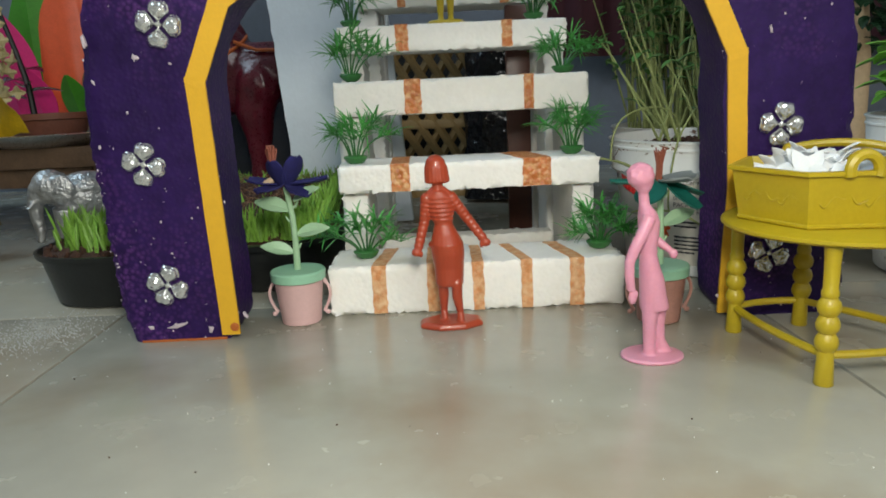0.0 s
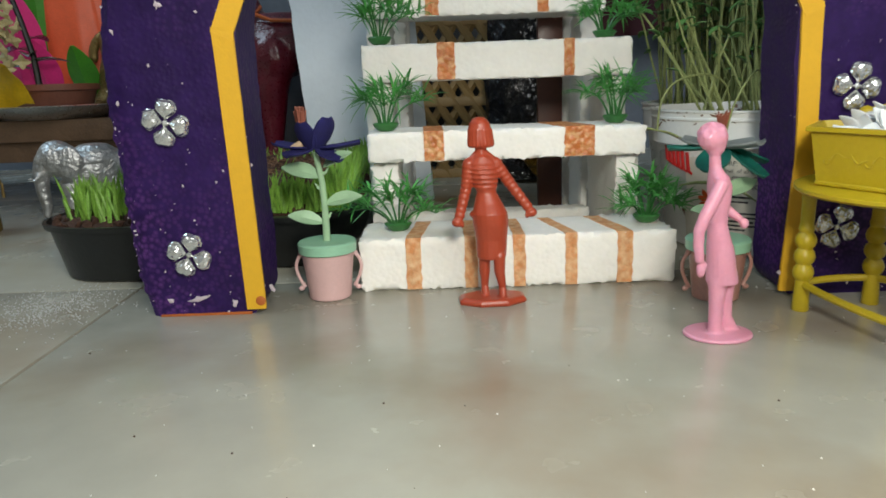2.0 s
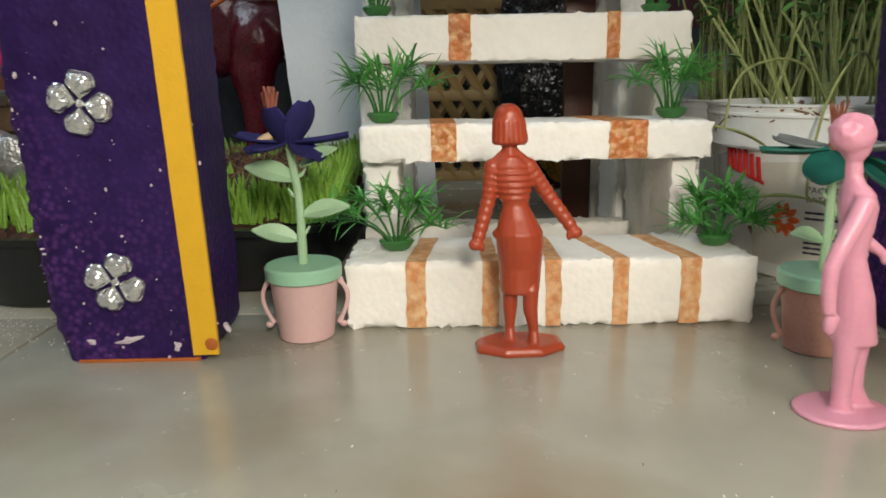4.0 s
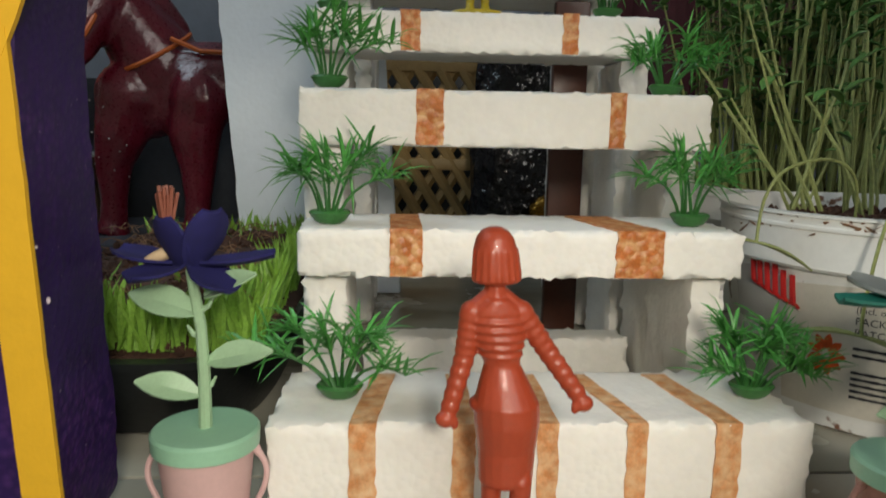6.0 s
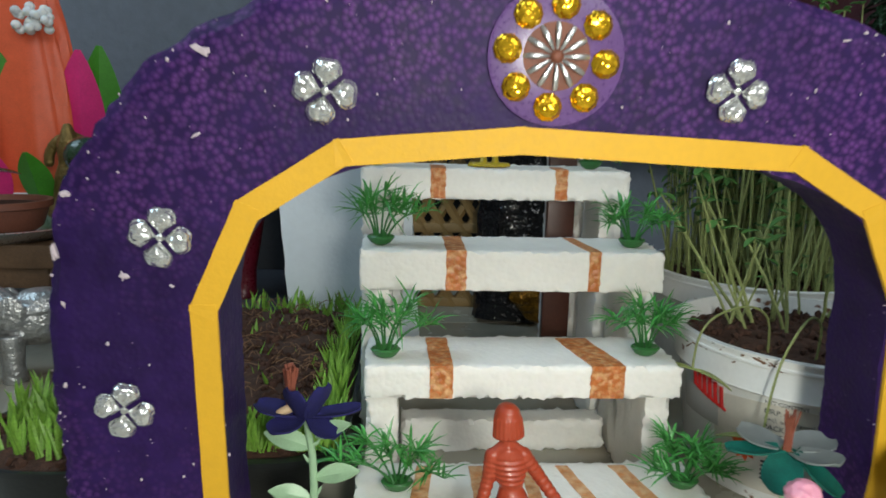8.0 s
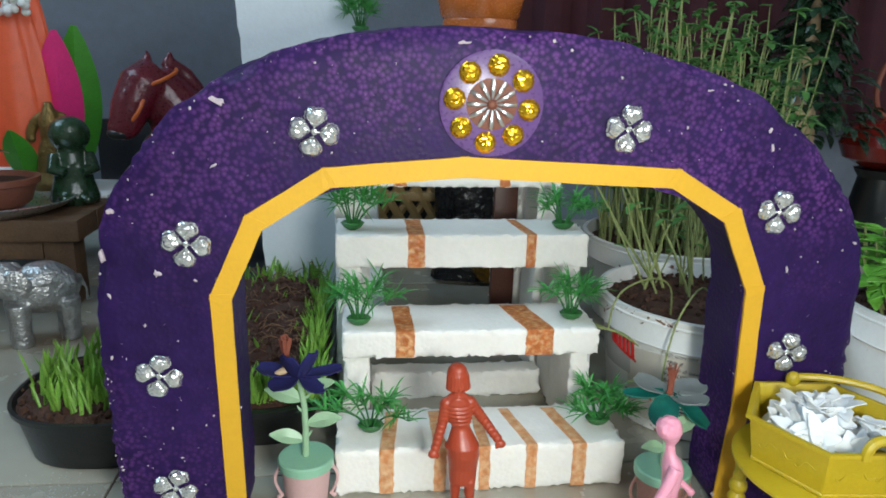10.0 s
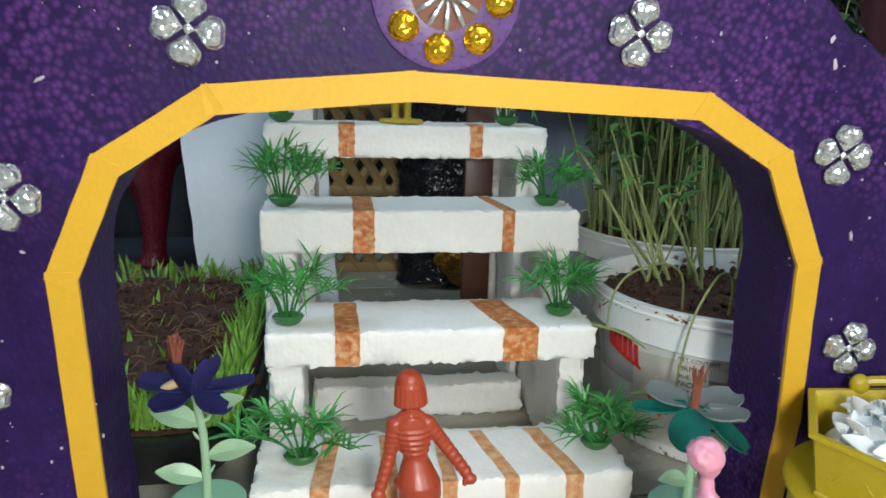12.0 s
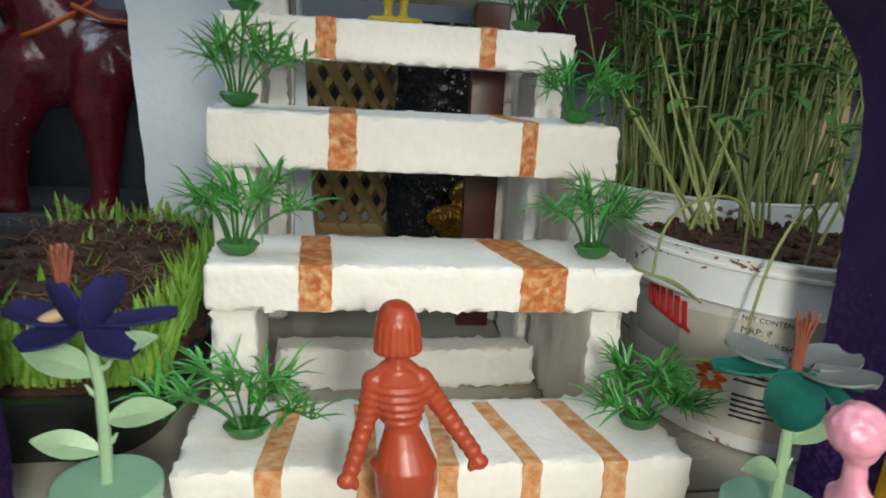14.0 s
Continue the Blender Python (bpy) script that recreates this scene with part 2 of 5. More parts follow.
def shared(name, me, parent, m):
    ob = new(name, me)
    m = m.copy()
    m.translation = m.translation * CM
    ob.parent, ob.matrix_basis = parent, m
    return ob


def at(x, y, z, rx=0, ry=0, rz=0):
    return pose(x, y, z, rx, ry, rz)


def loft(bm, rings, closed=True):
    """Joins rings of points with quads and caps the ends."""
    made = [[bm.verts.new(p) for p in r] for r in rings]
    n = len(made[0])
    for a, b in zip(made, made[1:]):
        for i in range(n):
            bm.faces.new((a[i], a[(i + 1) % n], b[(i + 1) % n], b[i]))
    if closed:
        bm.faces.new(made[0][::-1])
        bm.faces.new(made[-1])


def lathe(bm, profile, n=28, c=(0, 0), sx=1.0, sy=1.0, closed=True):
    loft(bm, [[(c[0] + r * sx * math.cos(2 * math.pi * i / n), c[1] + r * sy * math.sin(2 * math.pi * i / n), z) for i in range(n)]
              for r, z in profile], closed)


def body(bm, sections, n=14):
    """A form lofted through upright ellipses (x, y, z, rx, ry)."""
    loft(bm, [[(x + rx * math.cos(2 * math.pi * i / n), y + ry * math.sin(2 * math.pi * i / n), z) for i in range(n)]
              for x, y, z, rx, ry in sections])


def tube(bm, pts, radii, n=8):
    pts = [Vector(p) for p in pts]
    if not isinstance(radii, (list, tuple)):
        radii = [radii] * len(pts)
    rings = []
    side = None
    for i, p in enumerate(pts):
        d = (pts[min(i + 1, len(pts) - 1)] - pts[max(i - 1, 0)]).normalized()
        if side is None:
            side = d.orthogonal().normalized()
        side = (side - d * side.dot(d)).normalized()
        up = d.cross(side)
        rings.append([p + radii[i] * (side * math.cos(2 * math.pi * k / n) + up * math.sin(2 * math.pi * k / n)) for k in range(n)])
    loft(bm, rings)


def ball(bm, c, rx, ry=None, rz=None, u=14, v=9, m=None):
    ry, rz = ry or rx, rz or rx
    made = bmesh.ops.create_uvsphere(bm, u_segments=u, v_segments=v, radius=1)
    t = Matrix.Translation(c) @ (m or Matrix()) @ Matrix.Diagonal((rx, ry, rz, 1))
    bmesh.ops.transform(bm, matrix=t, verts=made["verts"])


def box(bm, x0, x1, y0, y1, z0, z1, bevel=0.0):
    made = bmesh.ops.create_cube(bm, size=1)
    bmesh.ops.transform(bm, matrix=Matrix.Translation(((x0 + x1) / 2, (y0 + y1) / 2, (z0 + z1) / 2)) @ Matrix.Diagonal((x1 - x0, y1 - y0, z1 - z0, 1)),
                        verts=made["verts"])
    if bevel:
        edges = list({e for v in made["verts"] for e in v.link_edges})
        bmesh.ops.bevel(bm, geom=edges, offset=bevel, segments=2, affect="EDGES", profile=0.6)


def foam_box(x0, x1, y0, y1, z0, z1, cell=0.2, rough=0.06, seed=0, bead=0.035):
    """A hand-cut foam block: edges rounded and crumbled, faces slightly uneven."""
    bm = bmesh.new()
    nx, ny, nz = [max(2, round(d / cell)) for d in (x1 - x0, y1 - y0, z1 - z0)]
    verts = {}

    def vert(i, j, k):
        key = (i, j, k)
        if key not in verts:
            p = Vector((x0 + (x1 - x0) * i / nx, y0 + (y1 - y0) * j / ny, z0 + (z1 - z0) * k / nz))
            on = (i in (0, nx)) + (j in (0, ny)) + (k in (0, nz))
            q = p * 1.1 + Vector((seed * 7.3, seed * 3.1, seed))
            d = noise.noise_vector(q) * rough * (0.35 if on == 1 else 1.0) + noise.noise_vector(p * 3.3 + Vector((seed, 0, 0))) * rough * (0.2 if on == 1 else 1.8)
            near = noise.voronoi(p * 3.9 + Vector((seed * 5.1, 0, 0)))[0][0]
            normal = Vector([(-1 if e == 0 else 1) if e in (0, top) else 0 for e, top in ((i, nx), (j, ny), (k, nz))])
            d += normal * bead * (1.0 - 2.2 * near) * (0.6 if on == 1 else 1.8)
            if on > 1:
                d += Vector((noise.cell(p * 9.1 + Vector((3, 0, 0))), noise.cell(p * 9.1 + Vector((0, 7, 0))), noise.cell(p * 9.1 + Vector((0, 0, 11))))) * 0.045
            if on > 1:
                c = Vector(((x0 + x1) / 2, (y0 + y1) / 2, (z0 + z1) / 2)) - p
                d += Vector([math.copysign(0.045, v) if e else 0 for v, e in zip(c, (i in (0, nx), j in (0, ny), k in (0, nz)))])
            p += d
            p.z = max(p.z, z0) if z0 < 0.01 else p.z
            verts[key] = bm.verts.new(p)
        return verts[key]

    for i in range(nx):
        for j in range(ny):
            for k in (0, nz):
                bm.faces.new([vert(i + a, j + b, k) for a, b in ((0, 0), (1, 0), (1, 1), (0, 1))])
    for i in range(nx):
        for k in range(nz):
            for j in (0, ny):
                bm.faces.new([vert(i + a, j, k + b) for a, b in ((0, 0), (1, 0), (1, 1), (0, 1))])
    for j in range(ny):
        for k in range(nz):
            for i in (0, nx):
                bm.faces.new([vert(i, j + a, k + b) for a, b in ((0, 0), (1, 0), (1, 1), (0, 1))])
    return bm


def blade(bm, root, tip, bend, width, shape=(0.7, 1.0, 0.75)):
    """A narrow leaf, creased along its middle, from root to tip, sagging by bend."""
    a, b = Vector(root), Vector(tip)
    d = b - a
    side = d.cross(Vector((0, 0, 1)))
    side = side.normalized() if side.length > 1e-4 else Vector((1, 0, 0))
    lift = side.cross(d).normalized()
    rows = []
    for i, w in enumerate(shape):
        s = i / 3
        p = a + d * s + Vector((0, 0, 1)) * bend * 4 * s * (1 - s)
        rows.append([bm.verts.new(p - side * width * w / 2), bm.verts.new(p - lift * width * 0.25), bm.verts.new(p + side * width * w / 2)])
    end = bm.verts.new(b)
    for r, q in zip(rows, rows[1:]):
        for i in range(2):
            bm.faces.new((r[i], r[i + 1], q[i + 1], q[i]))
    for i in range(2):
        bm.faces.new((rows[-1][i], rows[-1][i + 1], end))


def leaf(bm, m, length, width, cup=0.15, n=6):
    """A broad leaf with thickness, along local +x."""
    rows = []
    for i in range(n + 1):
        s = i / n
        w = width * 0.5 * math.sin(math.pi * min(1, s * 0.93 + 0.05)) ** 0.8
        x, z = length * s, -cup * length * s * s
        rows.append([m @ Vector((x, -w, z + w * 0.35)), m @ Vector((x, 0, z)), m @ Vector((x, w, z + w * 0.35)),
                     m @ Vector((x, w, z + w * 0.35 - 0.05)), m @ Vector((x, 0, z - 0.05)), m @ Vector((x, -w, z + w * 0.35 - 0.05))])
    loft(bm, rows)

# ---- setting ----
floor = tagged(new("floor"), "beige polished stone tiles with dark joints", "floor", kind="structure")
bm = bmesh.new()
box(bm, -150, 150, -140, 110, -1.2, -0.12)
part("grout_bed", bm, GROUT, floor)

room = (("wall_north", -150, 150, 92, 98, -1, 240, WALL, "grey-blue painted plaster wall"), ("wall_east", 142, 148, -140, 92, -1, 240, PLASTER, "plain plaster wall"))
for name, x0, x1, y0, y1, z0, z1, material, label in room:
    bm = bmesh.new()
    box(bm, x0, x1, y0, y1, z0, z1)
    tagged(part(name, bm, material), label, "wall", kind="structure")
# unseen walls with an assumed window opening each, where the area lights sit
bm = bmesh.new()
for y0, y1, z0, z1 in ((-140, -27, -1, 240), (87, 92, -1, 240), (-27, 87, -1, 123), (-27, 87, 227, 240)):
    box(bm, -148, -142, y0, y1, z0, z1)
tagged(part("wall_west", bm, PLASTER), "plain plaster wall, unseen, with an assumed window opening", "wall", kind="structure")
bm = bmesh.new()
for x0, x1, z0, z1 in ((-142, 23, -1, 240), (137, 142, -1, 240), (23, 137, -1, 73), (23, 137, 177, 240)):
    box(bm, x0, x1, -140, -134, z0, z1)
tagged(part("wall_south", bm, PLASTER), "plain plaster wall, unseen, with an assumed window opening", "wall", kind="structure")
bm = bmesh.new()
box(bm, -148, 148, -140, 98, 240, 246)
tagged(part("ceiling", bm, PLASTER), "plain white plaster ceiling", "ceiling", kind="structure")

# ---- the purple arch ----
arch = thing("decorated_arch", 0, 28.4, 0, "purple painted foam arch with yellow paper trim and rhinestones", "arch", rx=3.15)


def arch_edge(s, inner):
    """A point of the outline, s from 0 (foot on the left) to 1 (foot on the right)."""
    if inner:
        cx, left, right, z0, b, n = -0.3, 10.85, 10.85, 9.8, 6.75, (3.0, 3.0)
    else:
        cx, left, right, z0, b, n = -1.5, 14.95, 17.75, 9.6, 12.5, (2.42, 2.25)
    if s < 0.25:
        q = 1 - s / 0.25
        return cx - left + (-0.4 * q ** 22 if inner else 0.45 * q ** 6), z0 * (1 - q)
    if s > 0.75:
        q = (s - 0.75) / 0.25
        return cx + right + (0.45 * math.sin(q * 1.8) + 0.4 * q ** 22 if inner else 0.5 * q - 0.3 * q ** 22), z0 * (1 - q)
    th = math.pi * (0.75 - s) / 0.5
    c, d = math.cos(th), math.sin(th)
    a, n = (left, n[0]) if c < 0 else (right, n[1])
    return cx + math.copysign(abs(c) ** (2 / n), c) * a, z0 + abs(d) ** (2 / n) * b


bm = bmesh.new()
rows, across, deep = 220, 12, 3.2
grid = []
for i in range(rows + 1):
    s = i / rows
    (ix, iz), (ox, oz) = arch_edge(s, True), arch_edge(s, False)
    ring = []
    for face_y, js in ((0.0, range(across + 1)), (deep, range(across, -1, -1))):
        for j in js:
            k = j / across
            x, z = ix + (ox - ix) * k, iz + (oz - iz) * k
            rim = j in (0, across)
            q = Vector((x * 0.55, z * 0.55, face_y))
            d = noise.noise_vector(q) * ((0.05 if j == 0 else 0.16) if rim else 0.05) + noise.noise_vector(q * 5) * ((0.05 if j == 0 else 0.13) if rim else 0.025)
            y = face_y + d.y + ((0.06 if j == 0 else 0.3) if rim and face_y == 0 else (-0.2 if rim else 0))
            ring.append((x + (d.x if rim else 0), y, max(0.0, z + (d.z if rim and 0.02 < s < 0.98 else 0))))
        if face_y == 0.0:
            ring.append((ox + noise.noise(Vector((ox, oz, 5)) * 0.6) * 0.22, deep / 2, max(0, oz + 0.12 * noise.noise(Vector((ox, oz, 8)) * 1.7)) if 0.02 < s < 0.98 else max(0, oz)))
    ring.append((ix, deep / 2, max(0, iz)))
    grid.append(ring)
loft(bm, grid)
part("arch_panel", bm, PURPLE, arch)

# yellow paper strip, one folded piece to each stretch
bends = ((-11.47, 0.42), (-11.57, 11.55), (-10.15, 14.68), (-7.33, 16.48), (-2.0, 16.95), (6.68, 16.58), (9.36, 15.02), (10.97, 11.7), (11.36, 6.0), (11.25, 0.4))
for (ax, az), (bx, bz) in zip(bends, bends[1:]):
    bm = bmesh.new()
    d = Vector((bx - ax, 0, bz - az))
    length = d.length
    d.normalize()
    side = Vector((-d.z, 0, d.x)) * 0.41
    n = max(4, round(length / 0.7))
    rings = []
    for i in range(n + 1):
        p = Vector((ax, 0, az)) + d * ((length + 0.36) * (i / n) - 0.18)
        lift = -0.10 - 0.03 * noise.noise(p * 0.9) - (0.03 if i in (0, n) else 0)
        w = side * (1 + 0.05 * noise.noise(p * 1.3))
        rings.append([p - w + Vector((0, lift, 0)), p + w + Vector((0, lift, 0)), p + w + Vector((0, lift + 0.14, 0)), p - w + Vector((0, lift + 0.14, 0))])
    loft(bm, rings)
    part("paper_strip", bm, YELLOW_PAPER, arch, "folded yellow paper strip")

# rhinestone flowers: four heart-shaped stones each
bm = bmesh.new()
outline = []
for i in range(18):
    th = 2 * math.pi * i / 18
    r = 0.43 * (1 - 0.28 * max(0, math.cos(th)) ** 6)
    wide = 1.0 if math.cos(th) > -0.2 else 1.0 - 0.75 * (-math.cos(th) - 0.2) / 0.8
    outline.append((0.58 + r * math.cos(th) * 1.06, r * math.sin(th) * wide))
rings = []
for s, y in ((1.0, 0.0), (1.0, -0.06), (0.74, -0.22), (0.34, -0.3)):
    rings.append([(0.58 + (x - 0.58) * s, y, z * s) for x, z in outline])
loft(bm, rings)
stone = mesh_of("rhinestone", bm, GEM, smooth=False)
bm = bmesh.new()
ball(bm, (0, -0.04, 0), 0.13, 0.09, 0.13, 8, 6)
bead = mesh_of("rhinestone_flower", bm, GEM, smooth=False)
for x, z, turn in ((-14.0, 2.75, 20), (-14.2, 8.2, 12), (-12.7, 13.85, 8), (-7.75, 18.25, 10), (4.4, 18.55, 2), (11.35, 15.2, 5), (13.0, 8.7, 8), (12.95, 3.0, 15)):
    lean = at(x, -0.12, z, 0, turn, 0)
    flower = shared("rhinestone_flower", bead, arch, lean)
    flower["label"] = "clear rhinestone flower of four hearts"
    for k in range(4):
        shared("petal", stone, flower, at(0, 0, 0, 0, 90 * k + random.uniform(-6, 6), 0))

# medallion at the top of the arch
bm = bmesh.new()
lathe(bm, ((1.98, 0.0), (2.0, 0.06), (1.9, 0.10), (0.3, 0.11)), 40)
medal = part("medallion", bm, DISC, arch, "pale disc with amber stones and a silver flower", at(-1.1, -0.08, 19.4, 90, 0, 0))
bm = bmesh.new()
lathe(bm, ((0.43, 0), (0.43, 0.08), (0.30, 0.24), (0.16, 0.28)), 10)
amber = mesh_of("amber_stone", bm, GOLD_GEM, smooth=False)
for k in range(8):
    a = math.pi * (k - 0.16) / 4
    shared("amber_stone", amber, medal, at(1.45 * math.cos(a), 1.45 * math.sin(a), 0.1))
bm = bmesh.new()
rings = []
for i in range(7):
    s = i / 6
    w = 0.03 + 0.095 * s * math.sin(math.pi * min(1, 0.1 + 0.86 * s)) ** 0.5
    rings.append([(0.12 + 0.85 * s + 0, w * math.cos(2 * math.pi * k / 8), 0.12 + 0.12 * math.sin(math.pi * s) + w * 0.7 * math.sin(2 * math.pi * k / 8)) for k in range(8)])
loft(bm, rings)
drop = mesh_of("silver_petal", bm, STEEL)
# dark brown disc that fills the gaps between the silver petals
bm = bmesh.new()
lathe(bm, ((0.98, 0.0), (0.98, 0.125), (0.9, 0.14), (0.2, 0.14)), 24)
part("petal_backing", bm, CLAY, medal, "dark brown disc under the silver flower")
for k in range(12):
    shared("silver_petal", drop, medal, at(0, 0, 0, 0, 0, 30 * k))
bm = bmesh.new()
ball(bm, (0, 0, 0.2), 0.2, 0.2, 0.14, 10, 6)
part("centre_bead", bm, CLAY, medal)

# chips where bare foam shows through the paint
for x, z, w, h in ((-13.9, 0.75, 0.75, 0.22), (-15.1, 0.7, 0.3, 0.16), (-12.4, 0.5, 0.22, 0.3), (-10.75, 1.1, 0.12, 0.4), (-13.9, 12.6, 0.25, 0.3), (-15.9, 13.3, 0.16, 0.5),
                   (-11.2, 19.3, 0.55, 0.2), (-15.4, 15.1, 0.25, 0.2), (-11.5, 16.9, 0.35, 0.08), (-2.2, 21.6, 0.4, 0.12), (10.4, 18.6, 0.12, 0.25), (10.6, 17.9, 0.12, 0.35),
                   (14.2, 15.3, 0.1, 0.1), (15.2, 13.8, 0.2, 0.12), (10.9, 1.0, 0.2, 0.25), (14.9, 0.9, 0.4, 0.2), (12.3, 12.6, 0.1, 0.3), (-12.5, 12.3, 0.13, 0.1),
                   (-14.6, 10.4, 0.1, 0.12), (7.6, 20.1, 0.25, 0.08), (-15.8, 11.7, 0.1, 0.25), (-12.2, 6.2, 0.06, 0.1), (-16.0, 9.0, 0.12, 0.2), (1.0, 18.0, 0.08, 0.08)):
    bm = bmesh.new()
    n = 11
    w, h = w * 0.5, h * 0.5
    rim = [1 + 0.9 * noise.noise(Vector((x + i * 2.3, z, 1))) for i in range(n)]
    loft(bm, [[(w * r * s * math.cos(2 * math.pi * i / n), y, h * r * s * math.sin(2 * math.pi * i / n)) for i, r in enumerate(rim)] for s, y in ((1, 0.1), (1, -0.035), (0.6, -0.06))])
    part("paint_chip", bm, CHIP, arch, m=at(x, -0.0, z, 0, random.uniform(-30, 30), 0))
rnd = random.Random(77)
bm = bmesh.new()
for k in range(210):
    s = rnd.random()
    (ix, iz), (ox, oz) = arch_edge(s, True), arch_edge(s, False)
    at_edge = rnd.random()
    if at_edge < 0.2:
        u, y = rnd.uniform(0.0, 0.012), rnd.uniform(0.02, 0.7) ** 2
    elif at_edge < 0.5:
        u, y = rnd.uniform(0.94, 0.985), 0.03
    else:
        u, y = rnd.uniform(0.25, 0.95), 0.0
    r = rnd.choice((0.012, 0.018, 0.022, 0.03, 0.045))
    ball(bm, (ix + (ox - ix) * u, y, iz + (oz - iz) * u), r * rnd.uniform(0.7, 1.6), 0.05, r * rnd.uniform(0.7, 1.8), 6, 4)
tagged(part("paint_specks", bm, CHIP, arch, "tiny bare specks in the paint"), kind="stuff")

bm = bmesh.new()
box(bm, -15.6, -11.7, -0.08, 0.5, 0.0, 0.10, 0.03)
part("foot_tape", bm, CORAL_TAPE, arch, "red-orange tape under the foot")
bm = bmesh.new()
lathe(bm, ((0.20, 0.0), (0.21, 0.03), (0.16, 0.05)), 14)
part("tape_patch", bm, CORAL_TAPE, arch, "orange patch at the end of the paper strip", at(-11.25, -0.13, 0.62, 90, 0, 0))

# ---- the foam staircase ----
stairs = thing("foam_staircase", 0, 31, 0, "white foam block staircase with orange-brown painted stripes", "staircase")
# x0, x1, y0, y1, z0, z1 of each slab, y from the first riser
SLABS = ((-7.3, 7.35, 0.0, 4.2, 0.0, 2.45), (-7.05, 6.95, 4.0, 8.3, 5.5, 7.0), (-7.45, 7.1, 7.4, 11.6, 9.45, 11.4),
         (-7.7, 6.8, 12.5, 16.4, 13.2, 14.85), (-6.95, 6.6, 17.5, 21.5, 16.4, 18.6), (-6.9, 6.5, 22.5, 26.5, 20.4, 22.6))
for k, s in enumerate(SLABS):
    part("step", foam_box(*s, seed=k + 1, bead=(0.028, 0.034, 0.010, 0.024, 0.02, 0.02)[k]), FOAM, stairs)
for k, s in enumerate(SLABS[1:]):
    y0 = s[2] + 0.7
    for x0, x1 in ((s[0] + 0.05, s[0] + 1.5), (s[1] - 1.35, s[1] - 0.1)):
        part("side_support", foam_box(x0, x1, y0, s[3] + 0.6, 0.0, s[4] - 0.02, 0.26, 0.08, k * 3 + x0, 0.06), FOAM, stairs)
part("sill", foam_box(-5.4, 5.5, 10.0, 11.6, 0.0, 1.75, 0.24, 0.08, 21, 0.06), FOAM, stairs)


def stripe(slab, x0, x1, top, seed, shift=0.0):
    """Paint brushed down the riser, and over the tread where top is more than nothing."""
    a, b, y0, y1, z0, z1 = slab
    bm = bmesh.new()
    path = []
    n = 9
    for i in range(n + 1):
        path.append((y0 - 0.05, z0 + 0.05 + (z1 - z0 - 0.02) * i / n))
    for i in range(1, 9):
        if i / 8 <= top:
            path.append((y0 + 0.06 + (y1 - y0) * i / 8, z1 + 0.045))
    rings = []
    for i, (y, z) in enumerate(path):
        e0 = 0.07 * noise.noise(Vector((i * 0.83, seed * 3.7, 0)))
        e1 = 0.07 * noise.noise(Vector((i * 0.83, seed * 3.7, 9)))
        lean = shift * max(0, i - n) / 8
        ny, nz = (-1, 0) if i < n else ((-0.7, 0.7) if i == n else (0, 1))
        d = noise.noise_vector(Vector((x0, y, z)) * 1.1) * 0.03
        rings.append([(x0 + e0 + lean, y + d.y, z + d.z), (x1 + e1 + lean, y + d.y, z + d.z), (x1 + e1 + lean, y - ny * 0.12, z - nz * 0.12), (x0 + e0 + lean, y - ny * 0.12, z - nz * 0.12)])
    loft(bm, rings)
    return part("painted_stripe", bm, STRIPE_PALE if z0 == 0 else STRIPE, stairs, "brushed orange-brown paint stripe", smooth=True)


for k, (x0, x1) in enumerate(((-5.15, -4.45), (-2.45, -1.85), (-0.2, 0.35), (2.2, 2.75), (4.6, 5.3))):
    stripe(SLABS[0], x0, x1, 0.9, k, 0.5 if x0 < -4 else -0.9 if x0 > 0.5 else 0)
for k, (s, x0, x1, top, shift) in enumerate(((1, -4.2, -3.2, 0.95, -0.1), (1, 2.85, 4.35, 0.95, -0.9), (2, -3.4, -2.45, 0.95, 0), (2, 3.4, 3.95, 0.95, -0.5), (3, -4.0, -3.2, 0.6, 0),
                                             (3, 2.7, 3.35, 0.6, 0), (4, -4.0, -3.45, 0, 0), (4, 3.1, 3.7, 0, 0), (5, -3.9, -3.3, 0, 0))):
    stripe(SLABS[s], x0, x1, top, 20 + k, shift)

# the tall board behind the stairs
bm = foam_box(-13.5, -4.0, 0, 1.6, 0, 42, 1.0, 0.05, 31, 0.02)
for v in bm.verts:
    v.co.x -= 0.07 * v.co.z
board = tagged(part("foam_board", bm, FOAM_BOARD, m=at(0, 56.3, 0)), "tall pale foam board standing behind the stairs", "board")
# added sheet, put here only to darken the low wall behind the horse
bm = bmesh.new()
box(bm, -33.0, -8.0, 76.5, 77.6, 0, 14.0, 0.1)
tagged(part("dark_panel", bm, NAVY), "added dark sheet standing behind the horse and the foam board, darkening the wall", "panel")


def fuse(bm, voxel=0.09, soft=3):
    """Melts overlapping forms (cm) into one smooth skin."""
    me = bpy.data.meshes.new("fuse")
    bmesh.ops.recalc_face_normals(bm, faces=bm.faces)
    bm.to_mesh(me)
    bm.free()
    ob = new("fuse", me)
    mod = ob.modifiers.new("fuse", "REMESH")
    mod.mode, mod.voxel_size = "VOXEL", voxel
    mod = ob.modifiers.new("soft", "SMOOTH")
    mod.factor, mod.iterations = 0.5, soft
    dg = bpy.context.evaluated_depsgraph_get()
    done = bmesh.new()
    done.from_mesh(ob.evaluated_get(dg).to_mesh())
    bpy.data.objects.remove(ob)
    bpy.data.meshes.remove(me)
    return done


